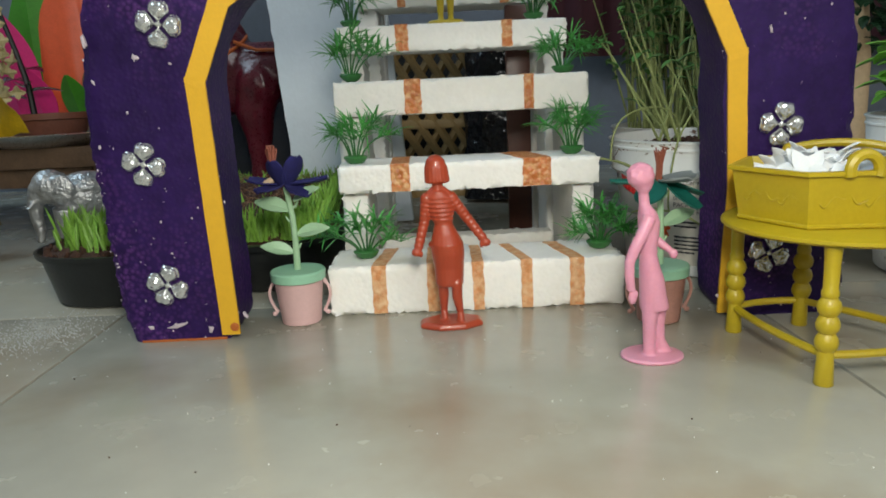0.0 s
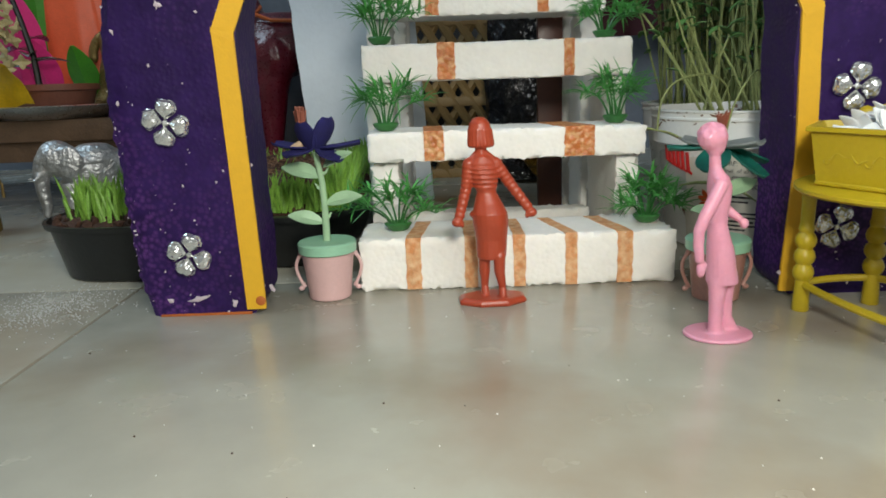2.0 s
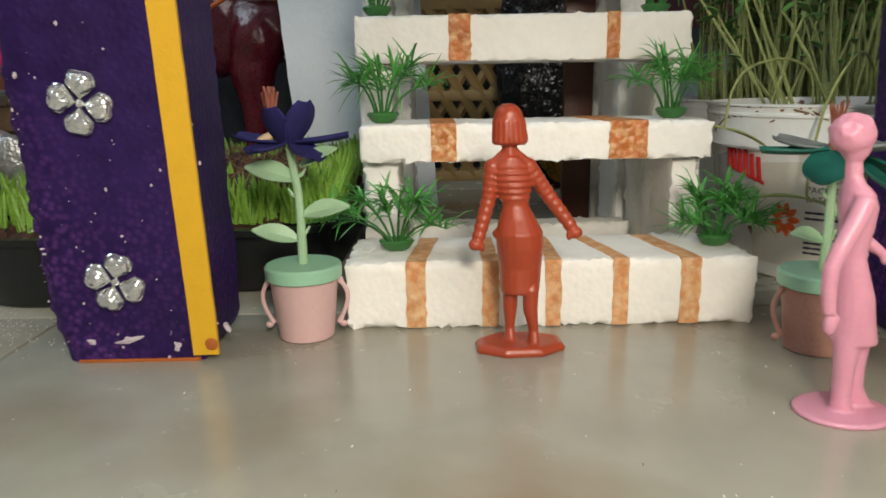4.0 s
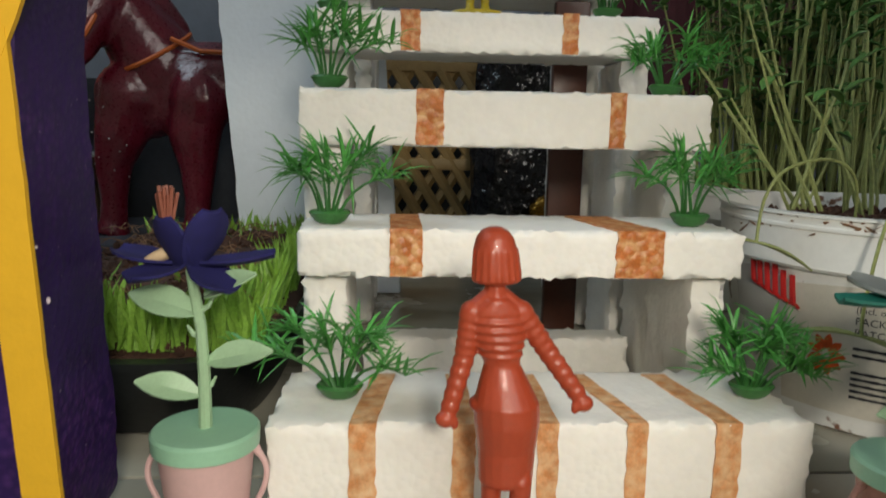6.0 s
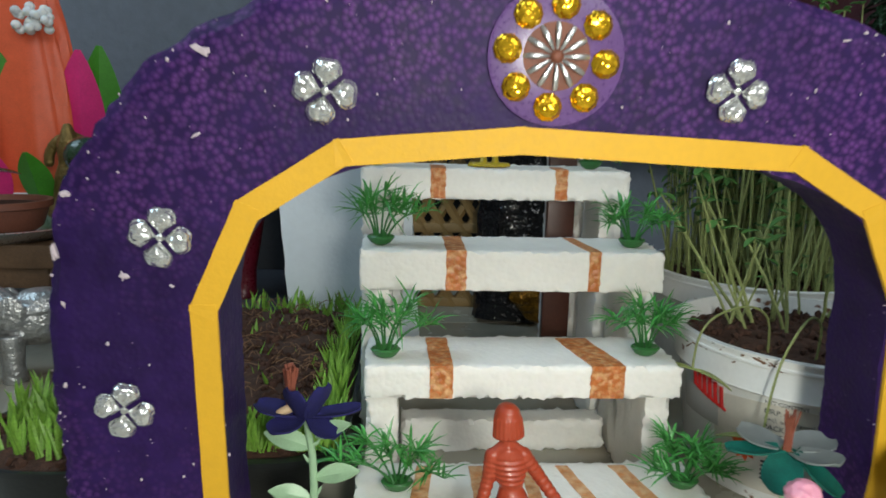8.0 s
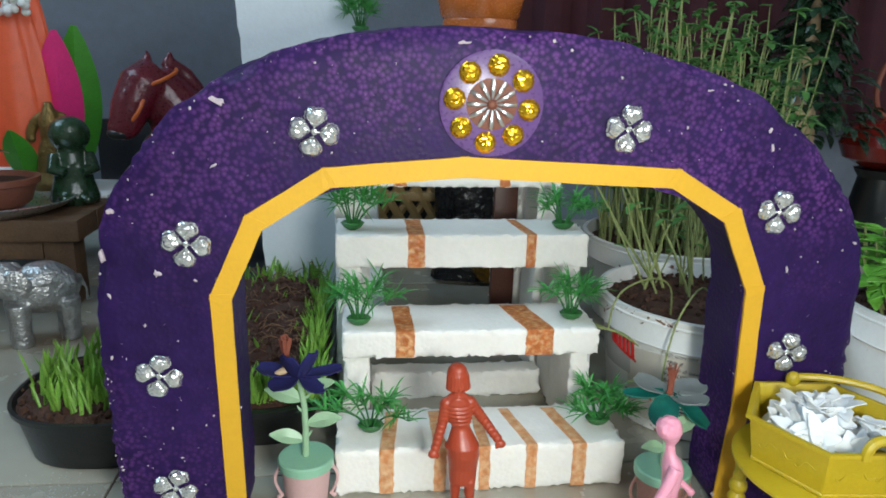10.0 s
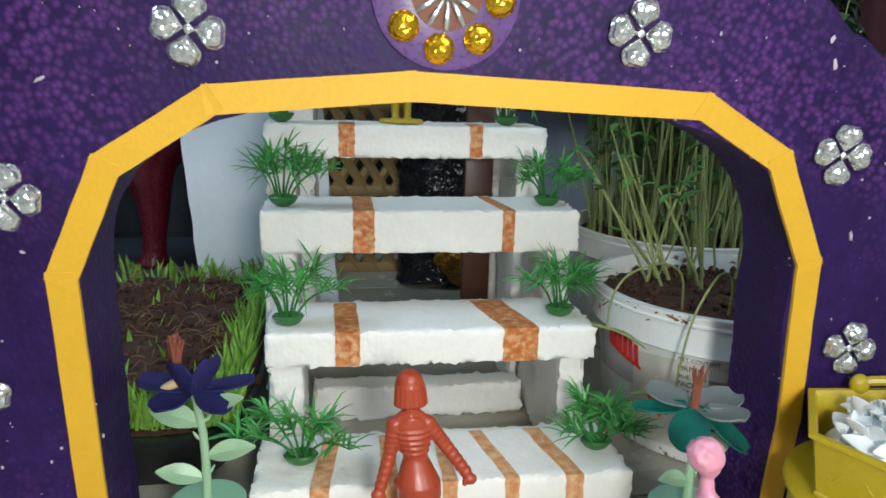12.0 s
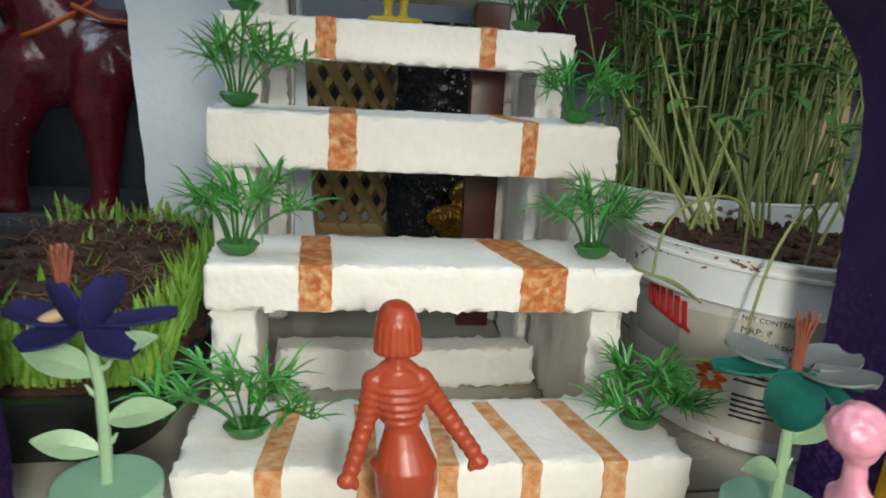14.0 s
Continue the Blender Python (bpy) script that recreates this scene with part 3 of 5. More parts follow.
def statue(name, bm, materials, x, y, z, rz, label, category, extra=None):
    """One plain mesh: a fused body, and details in further materials."""
    for k, (more, slot) in enumerate(extra or ()):
        me = bpy.data.meshes.new("detail")
        more.to_mesh(me)
        more.free()
        before = len(bm.faces)
        bm.from_mesh(me)
        bm.faces.ensure_lookup_table()
        for f in bm.faces[before:]:
            f.material_index = slot
        bpy.data.meshes.remove(me)
    ob = part(name, bm, materials[0])
    for m in materials[1:]:
        ob.data.materials.append(m)
    ob.matrix_basis = pose(x * CM, y * CM, z * CM, 0, 0, rz)
    return tagged(ob, label, category)


# ---- toy figures ----
def red_doll():
    bm = bmesh.new()
    n = 8
    loft(bm, [[(1.5 * s * math.cos(math.pi * (2 * i + 1) / n) * 1.02, 0.95 * s * math.sin(math.pi * (2 * i + 1) / n), z) for i in range(n)] for s, z in ((1, 0), (1.03, 0.12), (0.95, 0.26), (0.86, 0.3))])
    for x0, x1, y in ((-0.30, -0.30, 0.1), (0.42, 0.30, -0.3)):
        body(bm, [(x0, y - 0.2, 0.15, 0.2, 0.42), (x0, y, 0.35, 0.19, 0.3), (x0, y + 0.1, 0.7, 0.16, 0.19), (x1, y + 0.06, 1.4, 0.24, 0.26), (x1, y, 2.1, 0.26, 0.27), (x1 * 0.9, 0, 2.7, 0.3, 0.3)])
    body(bm, [(0.0, 0, 1.95, 0.60, 0.5), (0.0, 0, 2.05, 0.64, 0.53), (0.0, 0, 2.8, 0.68, 0.58), (-0.03, -0.08, 3.5, 0.76, 0.70), (-0.06, -0.12, 3.95, 0.75, 0.70), (-0.12, -0.05, 4.4, 0.58, 0.50), (-0.17, 0, 4.8, 0.42, 0.37), (-0.18, 0, 5.0, 0.42, 0.36)], 20)
    ball(bm, (-0.72, -0.05, 3.9), 0.2, 0.3, 0.16)
    rings = []
    for i in range(31):
        s = i / 30
        z = 4.85 + 1.5 * s
        r = 0.41 + 0.27 * math.sin(min(1, s * 1.2) * math.pi * 0.5) - 0.34 * max(0, s - 0.8) / 0.2
        rib = 0.045 * math.cos(i * math.pi / 2) if 2 < i < 24 else 0
        rings.append((-0.18 - 0.18 * s, 0.02 * s, z, r + rib, 0.36 + rib + 0.08 * math.sin(s * 3)))
    body(bm, rings, 20)
    for s, hand, elbow in ((-1, (-1.38, -0.15, 3.75), (-1.02, 0.05, 5.0)), (1, (1.62, -0.15, 4.05), (0.86, 0.05, 5.1))):
        sh = (-0.34 + s * 0.56, 0, 6.02)
        pts, rr = [], []
        for i in range(21):
            u = i / 20
            a, b, w = (sh, elbow, u * 2) if u < 0.5 else (elbow, hand, u * 2 - 1)
            pts.append([a[k] + (b[k] - a[k]) * w for k in range(3)])
            rr.append(0.25 - 0.06 * u + (0.036 if i % 2 else 0))
        tube(bm, pts, rr, 12)
        ball(bm, sh, 0.27, 0.27, 0.27)
        tube(bm, [sh, (-0.36 + s * 0.15, 0, 6.4)], [0.22, 0.2], 8)
        ball(bm, (hand[0] + s * 0.08, hand[1] - 0.08, hand[2] - 0.14), 0.24, 0.2, 0.2)
        ball(bm, (hand[0] - s * 0.12, hand[1] - 0.12, hand[2] - 0.22), 0.1, 0.1, 0.16)
    tube(bm, [(-0.36, 0, 6.0), (-0.38, 0, 6.8)], [0.36, 0.21])
    ball(bm, (-0.4, 0.14, 7.15), 0.40, 0.42, 0.52)
    body(bm, [(-0.38, -0.05, 6.70, 0.50, 0.37), (-0.38, -0.06, 6.79, 0.55, 0.42), (-0.4, -0.04, 7.1, 0.50, 0.46), (-0.41, 0, 7.45, 0.49, 0.47), (-0.42, 0, 7.7, 0.42, 0.41), (-0.43, 0, 7.86, 0.30, 0.30), (-0.43, 0, 7.94, 0.14, 0.14)], 18)
    for i in range(9):
        a = math.pi * (1.08 + 0.84 * i / 8)
        tube(bm, [(-0.42 + 0.12 * math.cos(a), 0.12 * math.sin(a), 7.88), (-0.41 + 0.48 * math.cos(a), 0.44 * math.sin(a), 7.42), (-0.38 + 0.54 * math.cos(a), -0.05 + 0.43 * math.sin(a), 6.76)], [0.05, 0.06, 0.06], 6)
    return fuse(bm, 0.04, 2)


statue("toy_figure", red_doll(), [RED], -1.35, 28.95, 0, 3, "brick red plastic toy figure standing before the stairs", "toy figure")


def pink_doll():
    bm = bmesh.new()
    lathe(bm, ((1.22, 0), (1.25, 0.06), (1.2, 0.14), (0.3, 0.17)), 30, sx=1, sy=0.85)
    body(bm, [(-0.12, -0.15, 0.1, 0.30, 0.26), (-0.17, -0.15, 0.5, 0.24, 0.24), (-0.18, -0.15, 1.3, 0.26, 0.27), (-0.16, -0.12, 2.2, 0.34, 0.34)])
    body(bm, [(0.48, 0.15, 0.08, 0.46, 0.24), (0.42, 0.15, 0.28, 0.34, 0.24), (0.28, 0.15, 0.7, 0.26, 0.24), (0.25, 0.15, 1.3, 0.27, 0.27), (0.22, 0.12, 2.2, 0.36, 0.34)])
    body(bm, [(0.06, 0, 1.98, 0.55, 0.5), (0.05, 0, 2.08, 0.57, 0.52), (-0.02, 0, 2.6, 0.52, 0.52), (-0.08, 0, 3.2, 0.48, 0.52), (-0.2, 0, 3.9, 0.37, 0.43), (-0.24, 0, 4.25, 0.31, 0.36), (-0.25, 0, 4.4, 0.33, 0.38),
              (-0.22, 0, 5.0, 0.38, 0.46), (-0.24, 0, 5.5, 0.41, 0.56), (-0.3, 0, 5.85, 0.34, 0.52), (-0.4, 0, 6.1, 0.22, 0.3), (-0.44, 0, 6.3, 0.18, 0.2)], 18)
    tube(bm, [(-0.24, 0, 4.27), (-0.24, 0, 4.36)], [0.36, 0.36], 16)
    tube(bm, [(-0.35, -0.5, 5.75), (-0.62, -0.62, 5.2), (-0.98, -0.72, 4.55), (-1.16, -0.76, 4.1), (-1.16, -0.76, 3.6), (-1.08, -0.74, 3.0)], [0.25, 0.24, 0.22, 0.2, 0.19, 0.16], 10)
    ball(bm, (-1.02, -0.74, 2.72), 0.17, 0.14, 0.3)
    ball(bm, (-0.9, -0.78, 2.85), 0.08, 0.08, 0.16)
    tube(bm, [(-0.2, 0.5, 5.7), (-0.05, 0.7, 5.1), (0.1, 0.68, 4.75), (0.5, 0.5, 4.4), (0.74, 0.38, 4.22)], [0.25, 0.22, 0.2, 0.17, 0.13], 10)
    ball(bm, (0.86, 0.33, 4.08), 0.17, 0.12, 0.2)
    tube(bm, [(-0.42, 0, 6.1), (-0.48, 0, 6.75)], [0.22, 0.19])
    ball(bm, (-0.47, 0, 7.0), 0.36, 0.36, 0.46)
    ball(bm, (-0.14, 0.0, 6.98), 0.08, 0.08, 0.1)
    ball(bm, (-0.58, 0, 7.22), 0.52, 0.52, 0.48)
    rnd = random.Random(14)
    for i in range(46):
        a, b = rnd.uniform(0, 6.28), rnd.uniform(0.1, 1.75)
        ball(bm, (-0.6 + 0.43 * math.cos(a) * math.sin(b), 0.43 * math.sin(a) * math.sin(b), 7.26 + 0.4 * math.cos(b)), 0.12, 0.12, 0.11, 8, 6)
    return fuse(bm, 0.05, 1)


statue("toy_figure", pink_doll(), [PINK], 6.55, 24.0, 0, 0, "pink plastic toy figure with curly hair on a round base", "toy figure")


def yellow_doll():
    bm = bmesh.new()
    loft(bm, [[(1.0 * s * math.cos(2 * math.pi * i / 10) * 1.2, 0.7 * s * math.sin(2 * math.pi * i / 10), z) for i in range(10)] for s, z in ((1, 0), (1, 0.12), (0.9, 0.22))])
    for x in (-0.32, 0.32):
        body(bm, [(x, -0.2, 0.15, 0.2, 0.4), (x, 0, 0.5, 0.18, 0.2), (x, 0.05, 1.2, 0.25, 0.25), (x, 0, 2.0, 0.28, 0.27), (x * 0.9, 0, 2.6, 0.3, 0.3)])
    body(bm, [(0, 0, 2.2, 0.62, 0.5), (0, 0, 3.2, 0.66, 0.55), (0, 0, 4.0, 0.55, 0.48), (0, 0, 4.5, 0.42, 0.36), (0, 0, 5.4, 0.6, 0.42), (0, 0, 5.8, 0.5, 0.34), (0, 0, 6.0, 0.22, 0.22), (0, 0, 6.3, 0.2, 0.2)])
    for s in (-1, 1):
        tube(bm, [(s * 0.6, 0, 5.6), (s * 0.95, 0, 4.7), (s * 1.05, -0.1, 3.9)], [0.23, 0.2, 0.17])
    ball(bm, (0, 0, 6.75), 0.42, 0.42, 0.5)
    return fuse(bm, 0.07)


statue("toy_figure", yellow_doll(), [YELLOW], -0.75, 44.9, 14.9, 0, "yellow plastic toy figure standing on an upper step", "toy figure")


# ---- plastic grass tufts on the steps ----
def grass_tuft(x, y, z, tall, left, right, seed, sprigs=8, droop=0.0):
    """Bare wiry stems out of a small cup, each ending in a loose spray of narrow leaves."""
    rnd = random.Random(seed)
    ob = thing("artificial_plant", x, y, z, "bright green plastic grass tuft standing on a white step", "plant", "grass tufts on the steps")
    bm = bmesh.new()
    lathe(bm, ((0.22, 0.0), (0.5, 0.16), (0.68, 0.42), (0.6, 0.5), (0.2, 0.34)), 14, sy=0.75)
    part("base_cup", bm, CUP_GREEN, ob, "dark green moulded base")
    for k in range(sprigs):
        bm = bmesh.new()
        u = (k + 0.5 + rnd.uniform(-0.3, 0.3)) / sprigs * 2 - 1
        reach = (left if u < 0 else right) * u
        foot = Vector((0.34 * u, rnd.uniform(-0.25, 0.25), 0.38))
        top = Vector((reach * 0.76, rnd.uniform(-1.0, 0.8), tall * (0.84 - 0.40 * abs(u) ** 1.5 - droop * abs(u)) * rnd.uniform(0.75, 1.05)))
        mid = foot.lerp(top, 0.45) + Vector((-0.25 * reach * 0.4, 0, 0.25 * tall * abs(u)))
        pts = [foot * (1 - q) ** 2 + mid * 2 * q * (1 - q) + top * q * q for q in [i / 6 for i in range(7)]]
        tube(bm, pts, [0.06, 0.055, 0.05, 0.045, 0.04, 0.03, 0.025], 5)
        part("stem", bm, CUP_GREEN, ob)
        bm = bmesh.new()
        way = math.atan2(top.y, top.x if abs(top.x) > 0.2 else 0.2 * (1 if u > 0 else -1))
        for j in range(rnd.randint(20, 26)):
            q = rnd.uniform(0.52, 1.0)
            root = pts[min(5, int(q * 6))].lerp(pts[min(6, int(q * 6) + 1)], q * 6 % 1 if q < 1 else 1)
            b = way + rnd.gauss(0, 1.0) if rnd.random() < 0.72 else rnd.uniform(0, 6.28)
            length = rnd.uniform(0.75, 1.65) * tall / 3.4
            up = rnd.gauss(0.3, 0.45)
            tip = root + length * Vector((math.cos(up) * math.cos(b), math.cos(up) * math.sin(b) * 0.8, math.sin(up)))
            blade(bm, root, tip, length * rnd.uniform(0.02, 0.2), rnd.uniform(0.10, 0.16))
        part("sprig", bm, GRASS_PLASTIC, ob)
    return ob


grass_tuft(-5.55, 32.9, 2.4, 3.3, 4.3, 2.7, 11, 8, 0.15)
grass_tuft(6.45, 32.9, 2.4, 3.2, 1.9, 2.2, 12, 10, 0.25)
grass_tuft(-6.15, 36.2, 6.95, 3.5, 2.0, 3.3, 13, 7)
grass_tuft(5.75, 36.6, 6.95, 3.4, 2.4, 1.6, 14, 7)
grass_tuft(-6.5, 39.7, 11.4, 3.5, 1.7, 3.4, 15, 7)
grass_tuft(5.9, 40.0, 11.35, 2.9, 2.0, 3.6, 16, 8)
grass_tuft(-6.9, 44.9, 14.85, 4.0, 1.6, 2.2, 17)
grass_tuft(4.9, 44.9, 14.85, 3.3, 1.6, 2.4, 18)
grass_tuft(-6.3, 49.9, 18.6, 3.6, 1.8, 1.8, 19)
grass_tuft(4.9, 50.2, 18.6, 3.4, 1.8, 1.8, 20)
grass_tuft(-6.0, 55.0, 22.6, 3.4, 1.6, 1.6, 21)


# ---- toy flower pots ----
def flower_pot(x, y, pot_mat, petal_mat, label, petals, leaves, sheer=0, head=(-0.3, 0.0, 7.1), rz=0):
    ob = thing("flower_pot", x, y, 0, label, "flower pot", "toy flower pots", rz=rz)
    bm = bmesh.new()
    lathe(bm, ((0.88, 0), (0.95, 0.05), (1.18, 2.2), (1.2, 2.25), (1.1, 2.25), (0.9, 0.2)), 30)
    part("pot", bm, pot_mat, ob)
    bm = bmesh.new()
    lathe(bm, ((1.24, 2.12), (1.3, 2.16), (1.32, 2.55), (1.26, 2.62), (1.1, 2.64), (0.2, 2.62)), 32)
    part("lid", bm, MINT, ob, "mint green lid")
    for s in (-1, 1):
        bm = bmesh.new()
        pts = []
        for i in range(17):
            u = i / 16
            pts.append((s * (1.14 + 0.30 * math.sin(math.pi * u ** 0.8) + (1 - u) * 0.06), 0.0, 2.02 - 1.55 * u))
        tube(bm, pts, [0.075 + 0.02 * (i in (0, 1, 15, 16)) for i in range(17)], 7)
        ball(bm, (s * 1.3, 0, 0.42), 0.14, 0.1, 0.12, 8, 6)
        ball(bm, (s * 1.22, 0, 2.05), 0.13, 0.1, 0.11, 8, 6)
        part("handle", bm, pot_mat, ob)
    bm = bmesh.new()
    hx, hy, hz = head
    tube(bm, [(0, 0, 2.55), (0.02, 0, 4.0), (-0.02, 0, 5.2), (hx * 0.7, hy * 0.5, 6.2), (hx, hy, hz)], [0.17, 0.15, 0.14, 0.13, 0.11], 9)
    for z, dx in ((3.6, 0.3), (4.9, -0.35), (5.6, 0.3)):
        tube(bm, [(0, 0, z), (dx * 0.6, 0.02, z + 0.1), (dx, 0.02, z + 0.32)], [0.08, 0.07, 0.03], 6)
    part("stem", bm, LEAF_PALE, ob, "pale green moulded stem")
    for z, a, tilt, length in leaves:
        bm = bmesh.new()
        leaf(bm, Matrix.Translation((0.1 * math.cos(a), 0.1 * math.sin(a), z)) @ Matrix.Rotation(a, 4, "Z") @ Matrix.Rotation(tilt, 4, "Y") @ Matrix.Rotation(math.copysign(0.75, math.cos(a)), 4, "X"), length * 0.9, length * 0.42)
        part("leaf", bm, LEAF_PALE, ob)
    for k, (a, tilt, length, wide) in enumerate(petals):
        bm = bmesh.new()
        m = Matrix.Translation((hx + 0.25 * math.cos(a), hy + 0.25 * math.sin(a), hz + 0.12)) @ Matrix.Rotation(a, 4, "Z") @ Matrix.Rotation(tilt, 4, "Y")
        rings = []
        for i in range(9):
            u = i / 8
            w = wide * 0.5 * math.sin(math.pi * (0.08 + 0.88 * u ** 1.25)) ** 0.42
            rings.append([m @ Vector((length * u, w * q, 0.10 * length * u * u + 0.12 * abs(q) ** 2 + d)) for q, d in ((-1, 0), (-0.5, 0), (0, 0), (0.5, 0), (1, 0), (1, -0.07), (0.5, -0.09), (0, -0.09), (-0.5, -0.09), (-1, -0.07))])
        loft(bm, rings)
        part("petal", bm, GREY_SHEER if k < sheer else petal_mat, ob)
    rnd = random.Random(int(x * 10))
    sx, sy, tall = (hx - 0.05, hy, 1.45) if sheer else (hx - 0.6, hy + 0.3, 1.85)
    for k in range(18):
        bm = bmesh.new()
        a, q = 2 * math.pi * k / 18, rnd.uniform(0.5, 1.0)
        tube(bm, [(sx + 0.1 * math.cos(a), sy + 0.1 * math.sin(a), hz + 0.1), (sx + 0.14 * q * math.cos(a), sy + 0.14 * q * math.sin(a), hz + tall * 0.6), (sx + 0.3 * q * math.cos(a), sy + 0.3 * q * math.sin(a), hz + tall + rnd.uniform(-0.15, 0.15))], [0.07, 0.065, 0.05] if not sheer else [0.045, 0.035, 0.03], 5)
        part("stamen", bm, STAMEN, ob)
    if not sheer:
        bm = bmesh.new()
        ball(bm, (sx - 0.1, sy - 0.2, hz + 0.3), 0.5, 0.2, 0.16, m=Matrix.Rotation(-0.4, 4, "Y"))
        part("flower_heart", bm, CREAM, ob)
    return ob


flower_pot(-8.65, 30.55, POT_PINK, BLUE_VELVET, "dusty pink toy pot with mint lid and blue velvet flower", ((2.9, -0.05, 1.7, 1.3), (3.9, 0.25, 1.25, 1.3), (-0.6, 0.5, 1.25, 1.2), (0.1, -0.02, 1.75, 1.05), (-2.3, -1.1, 1.25, 1.3), (-0.6, -1.0, 1.5, 1.25)),
           ((3.45, math.pi + 0.15, -0.35, 1.75), (4.3, -0.15, -0.3, 1.8), (5.5, math.pi - 0.1, -0.35, 2.0), (5.95, -0.3, -0.55, 1.6)), head=(-0.25, 0.1, 6.6))
flower_pot(8.2, 28.5, POT_BROWN, TEAL_VELVET, "brown toy pot with mint lid and teal satin flower", ((0.3, 0.0, 1.6, 1.5), (2.4, -0.1, 1.5, 1.5), (-1.0, -0.05, 1.5, 1.5), (-2.2, 0.55, 1.8, 1.3), (-0.7, 0.75, 1.9, 1.3), (0.2, 0.5, 1.9, 1.3), (3.1, 0.1, 1.9, 1.0)),
           ((3.6, math.pi + 0.4, -0.35, 1.5), (4.4, 0.1, -0.45, 1.8)), sheer=3, head=(-0.1, -0.05, 6.3))


# ---- yellow toy table with a flower-filled tray ----
table = thing("toy_table", 13.6, 23.8, 0, "yellow plastic toy table with turned legs and stretchers", "toy table")
bm = bmesh.new()
lathe(bm, ((3.5, 4.98), (4.3, 5.06), (4.42, 5.15), (4.42, 5.27), (4.3, 5.33), (1.0, 5.33)), 48, sx=0.97, sy=0.97)
part("tabletop", bm, YELLOW, table)
bm = bmesh.new()
profile = [(0.30, 0), (0.33, 0.05), (0.27, 1.2)]
for z in (1.57, 2.22, 2.86):
    profile += [(0.26, z - 0.31), (0.36, z - 0.18), (0.40, z), (0.36, z + 0.18)]
profile += [(0.25, 3.2), (0.29, 3.3), (0.29, 3.42), (0.25, 3.5), (0.26, 4.4), (0.30, 5.05)]
lathe(bm, profile, 18)
leg = mesh_of("leg", bm, YELLOW)
LEGS = ((-2.8, 2.6), (-2.0, -3.1), (3.3, -2.4), (0.3, 3.1))
for x, y in LEGS:
    shared("leg", leg, table, at(x, y, 0))
for k in range(4):
    a, b = Vector((*LEGS[k], 1.1)), Vector((*LEGS[(k + 1) % 4], 1.1))
    bm = bmesh.new()
    pts = [a.lerp(b, i / 8) * (1 + 0.10 * math.sin(math.pi * i / 8)) for i in range(9)]
    for p in pts:
        p.z = 1.1
    tube(bm, pts, 0.15, 8)
    part("stretcher", bm, YELLOW, table)

tray = thing("toy_tray", 12.97, 24.3, 5.34, "yellow six-sided plastic tray with a handle, standing on the table", "tray")
HEX = [(3.4 * math.cos(radians(175 + 60 * k)), 3.4 * math.sin(radians(175 + 60 * k))) for k in range(6)]
bm = bmesh.new()
loft(bm, [[(x * s, y * s, z) for x, y in HEX] for s, z in ((0.88, 0.0), (0.9, 0.06), (0.9, 0.14), (0.885, 0.18), (0.975, 1.9), (1.03, 1.93), (1.03, 2.08), (0.965, 2.09), (0.94, 1.95), (0.85, 0.25))])
part("tray_body", bm, YELLOW, tray)
for k in range(6):
    (ax, ay), (bx, by) = HEX[k], HEX[(k + 1) % 6]
    for j in range(3):
        u = 0.26 + 0.24 * j
        bm = bmesh.new()
        d = Vector((bx - ax, by - ay, 0)).normalized()
        p = Vector((ax + (bx - ax) * u, ay + (by - ay) * u, 0)) * 0.929 + Vector((0, 0, 1.05))
        flip = -1 if j % 2 else 1
        pts = []
        for i in range(15):
            q = i / 14 * 2 - 1
            pts.append(p + d * (0.42 * q) + Vector((0, 0, flip * (0.16 * math.sin(q * 2.6) + 0.1 * math.cos(q * 4.2)))))
        tube(bm, pts, [0.02 + 0.02 * math.cos((i / 14 - 0.5) * 3) for i in range(15)], 5)
        part("moulded_scroll", bm, YELLOW, tray)
# carrying handle, a bow from one rim to the other with a curled end
bm = bmesh.new()
pts = [(0.25 + 3.2 * i / 14, 2.95 - 1.9 * i / 14, 2.3 + 0.3 * math.sin(math.pi * i / 14) ** 0.6) for i in range(15)]
tube(bm, pts, 0.17, 8)
ball(bm, (0.2, 2.95, 2.25), 0.33, 0.26, 0.36)
part("tray_handle", bm, YELLOW, tray)
bm = bmesh.new()
tube(bm, [(-0.15 + 0.5 * math.cos(0.3 * i - 0.4), -2.95, 2.1 + 0.55 * math.sin(0.3 * i - 0.4)) for i in range(14)], 0.2, 8)
part("handle_boss", bm, YELLOW, tray, "curled end of the handle")

rnd = random.Random(5)
for k in range(34):
    bm = bmesh.new()
    a, r = rnd.uniform(0, 6.28), 1.95 * math.sqrt(rnd.random())
    x, y = r * math.cos(a), r * math.sin(a)
    z = 1.3 + rnd.uniform(0.0, 1.0) * (1.15 - 0.36 * r)
    lean = Matrix.Rotation(rnd.uniform(0, 6.28), 4, "Z") @ Matrix.Rotation(rnd.uniform(0.1, 1.2), 4, "X")
    for j in range(6):
        m = lean @ Matrix.Rotation(j * math.pi / 3, 4, "Z") @ Matrix.Rotation(-rnd.uniform(0.25, 0.95), 4, "Y")
        leaf(bm, m, rnd.uniform(0.75, 1.05), 0.58, 0.3, 7)
    tube(bm, [lean @ Vector((0, 0, 0)), lean @ Vector((0, 0, -0.8))], [0.12, 0.07], 6)
    ob = part("jasmine_flower", bm, PETAL_WHITE)
    ob.matrix_basis = pose((12.97 + x) * CM, (24.3 + y) * CM, (5.34 + z) * CM)
    tagged(ob, "white jasmine flower lying in the yellow tray", "flower", "jasmine flowers in the tray")


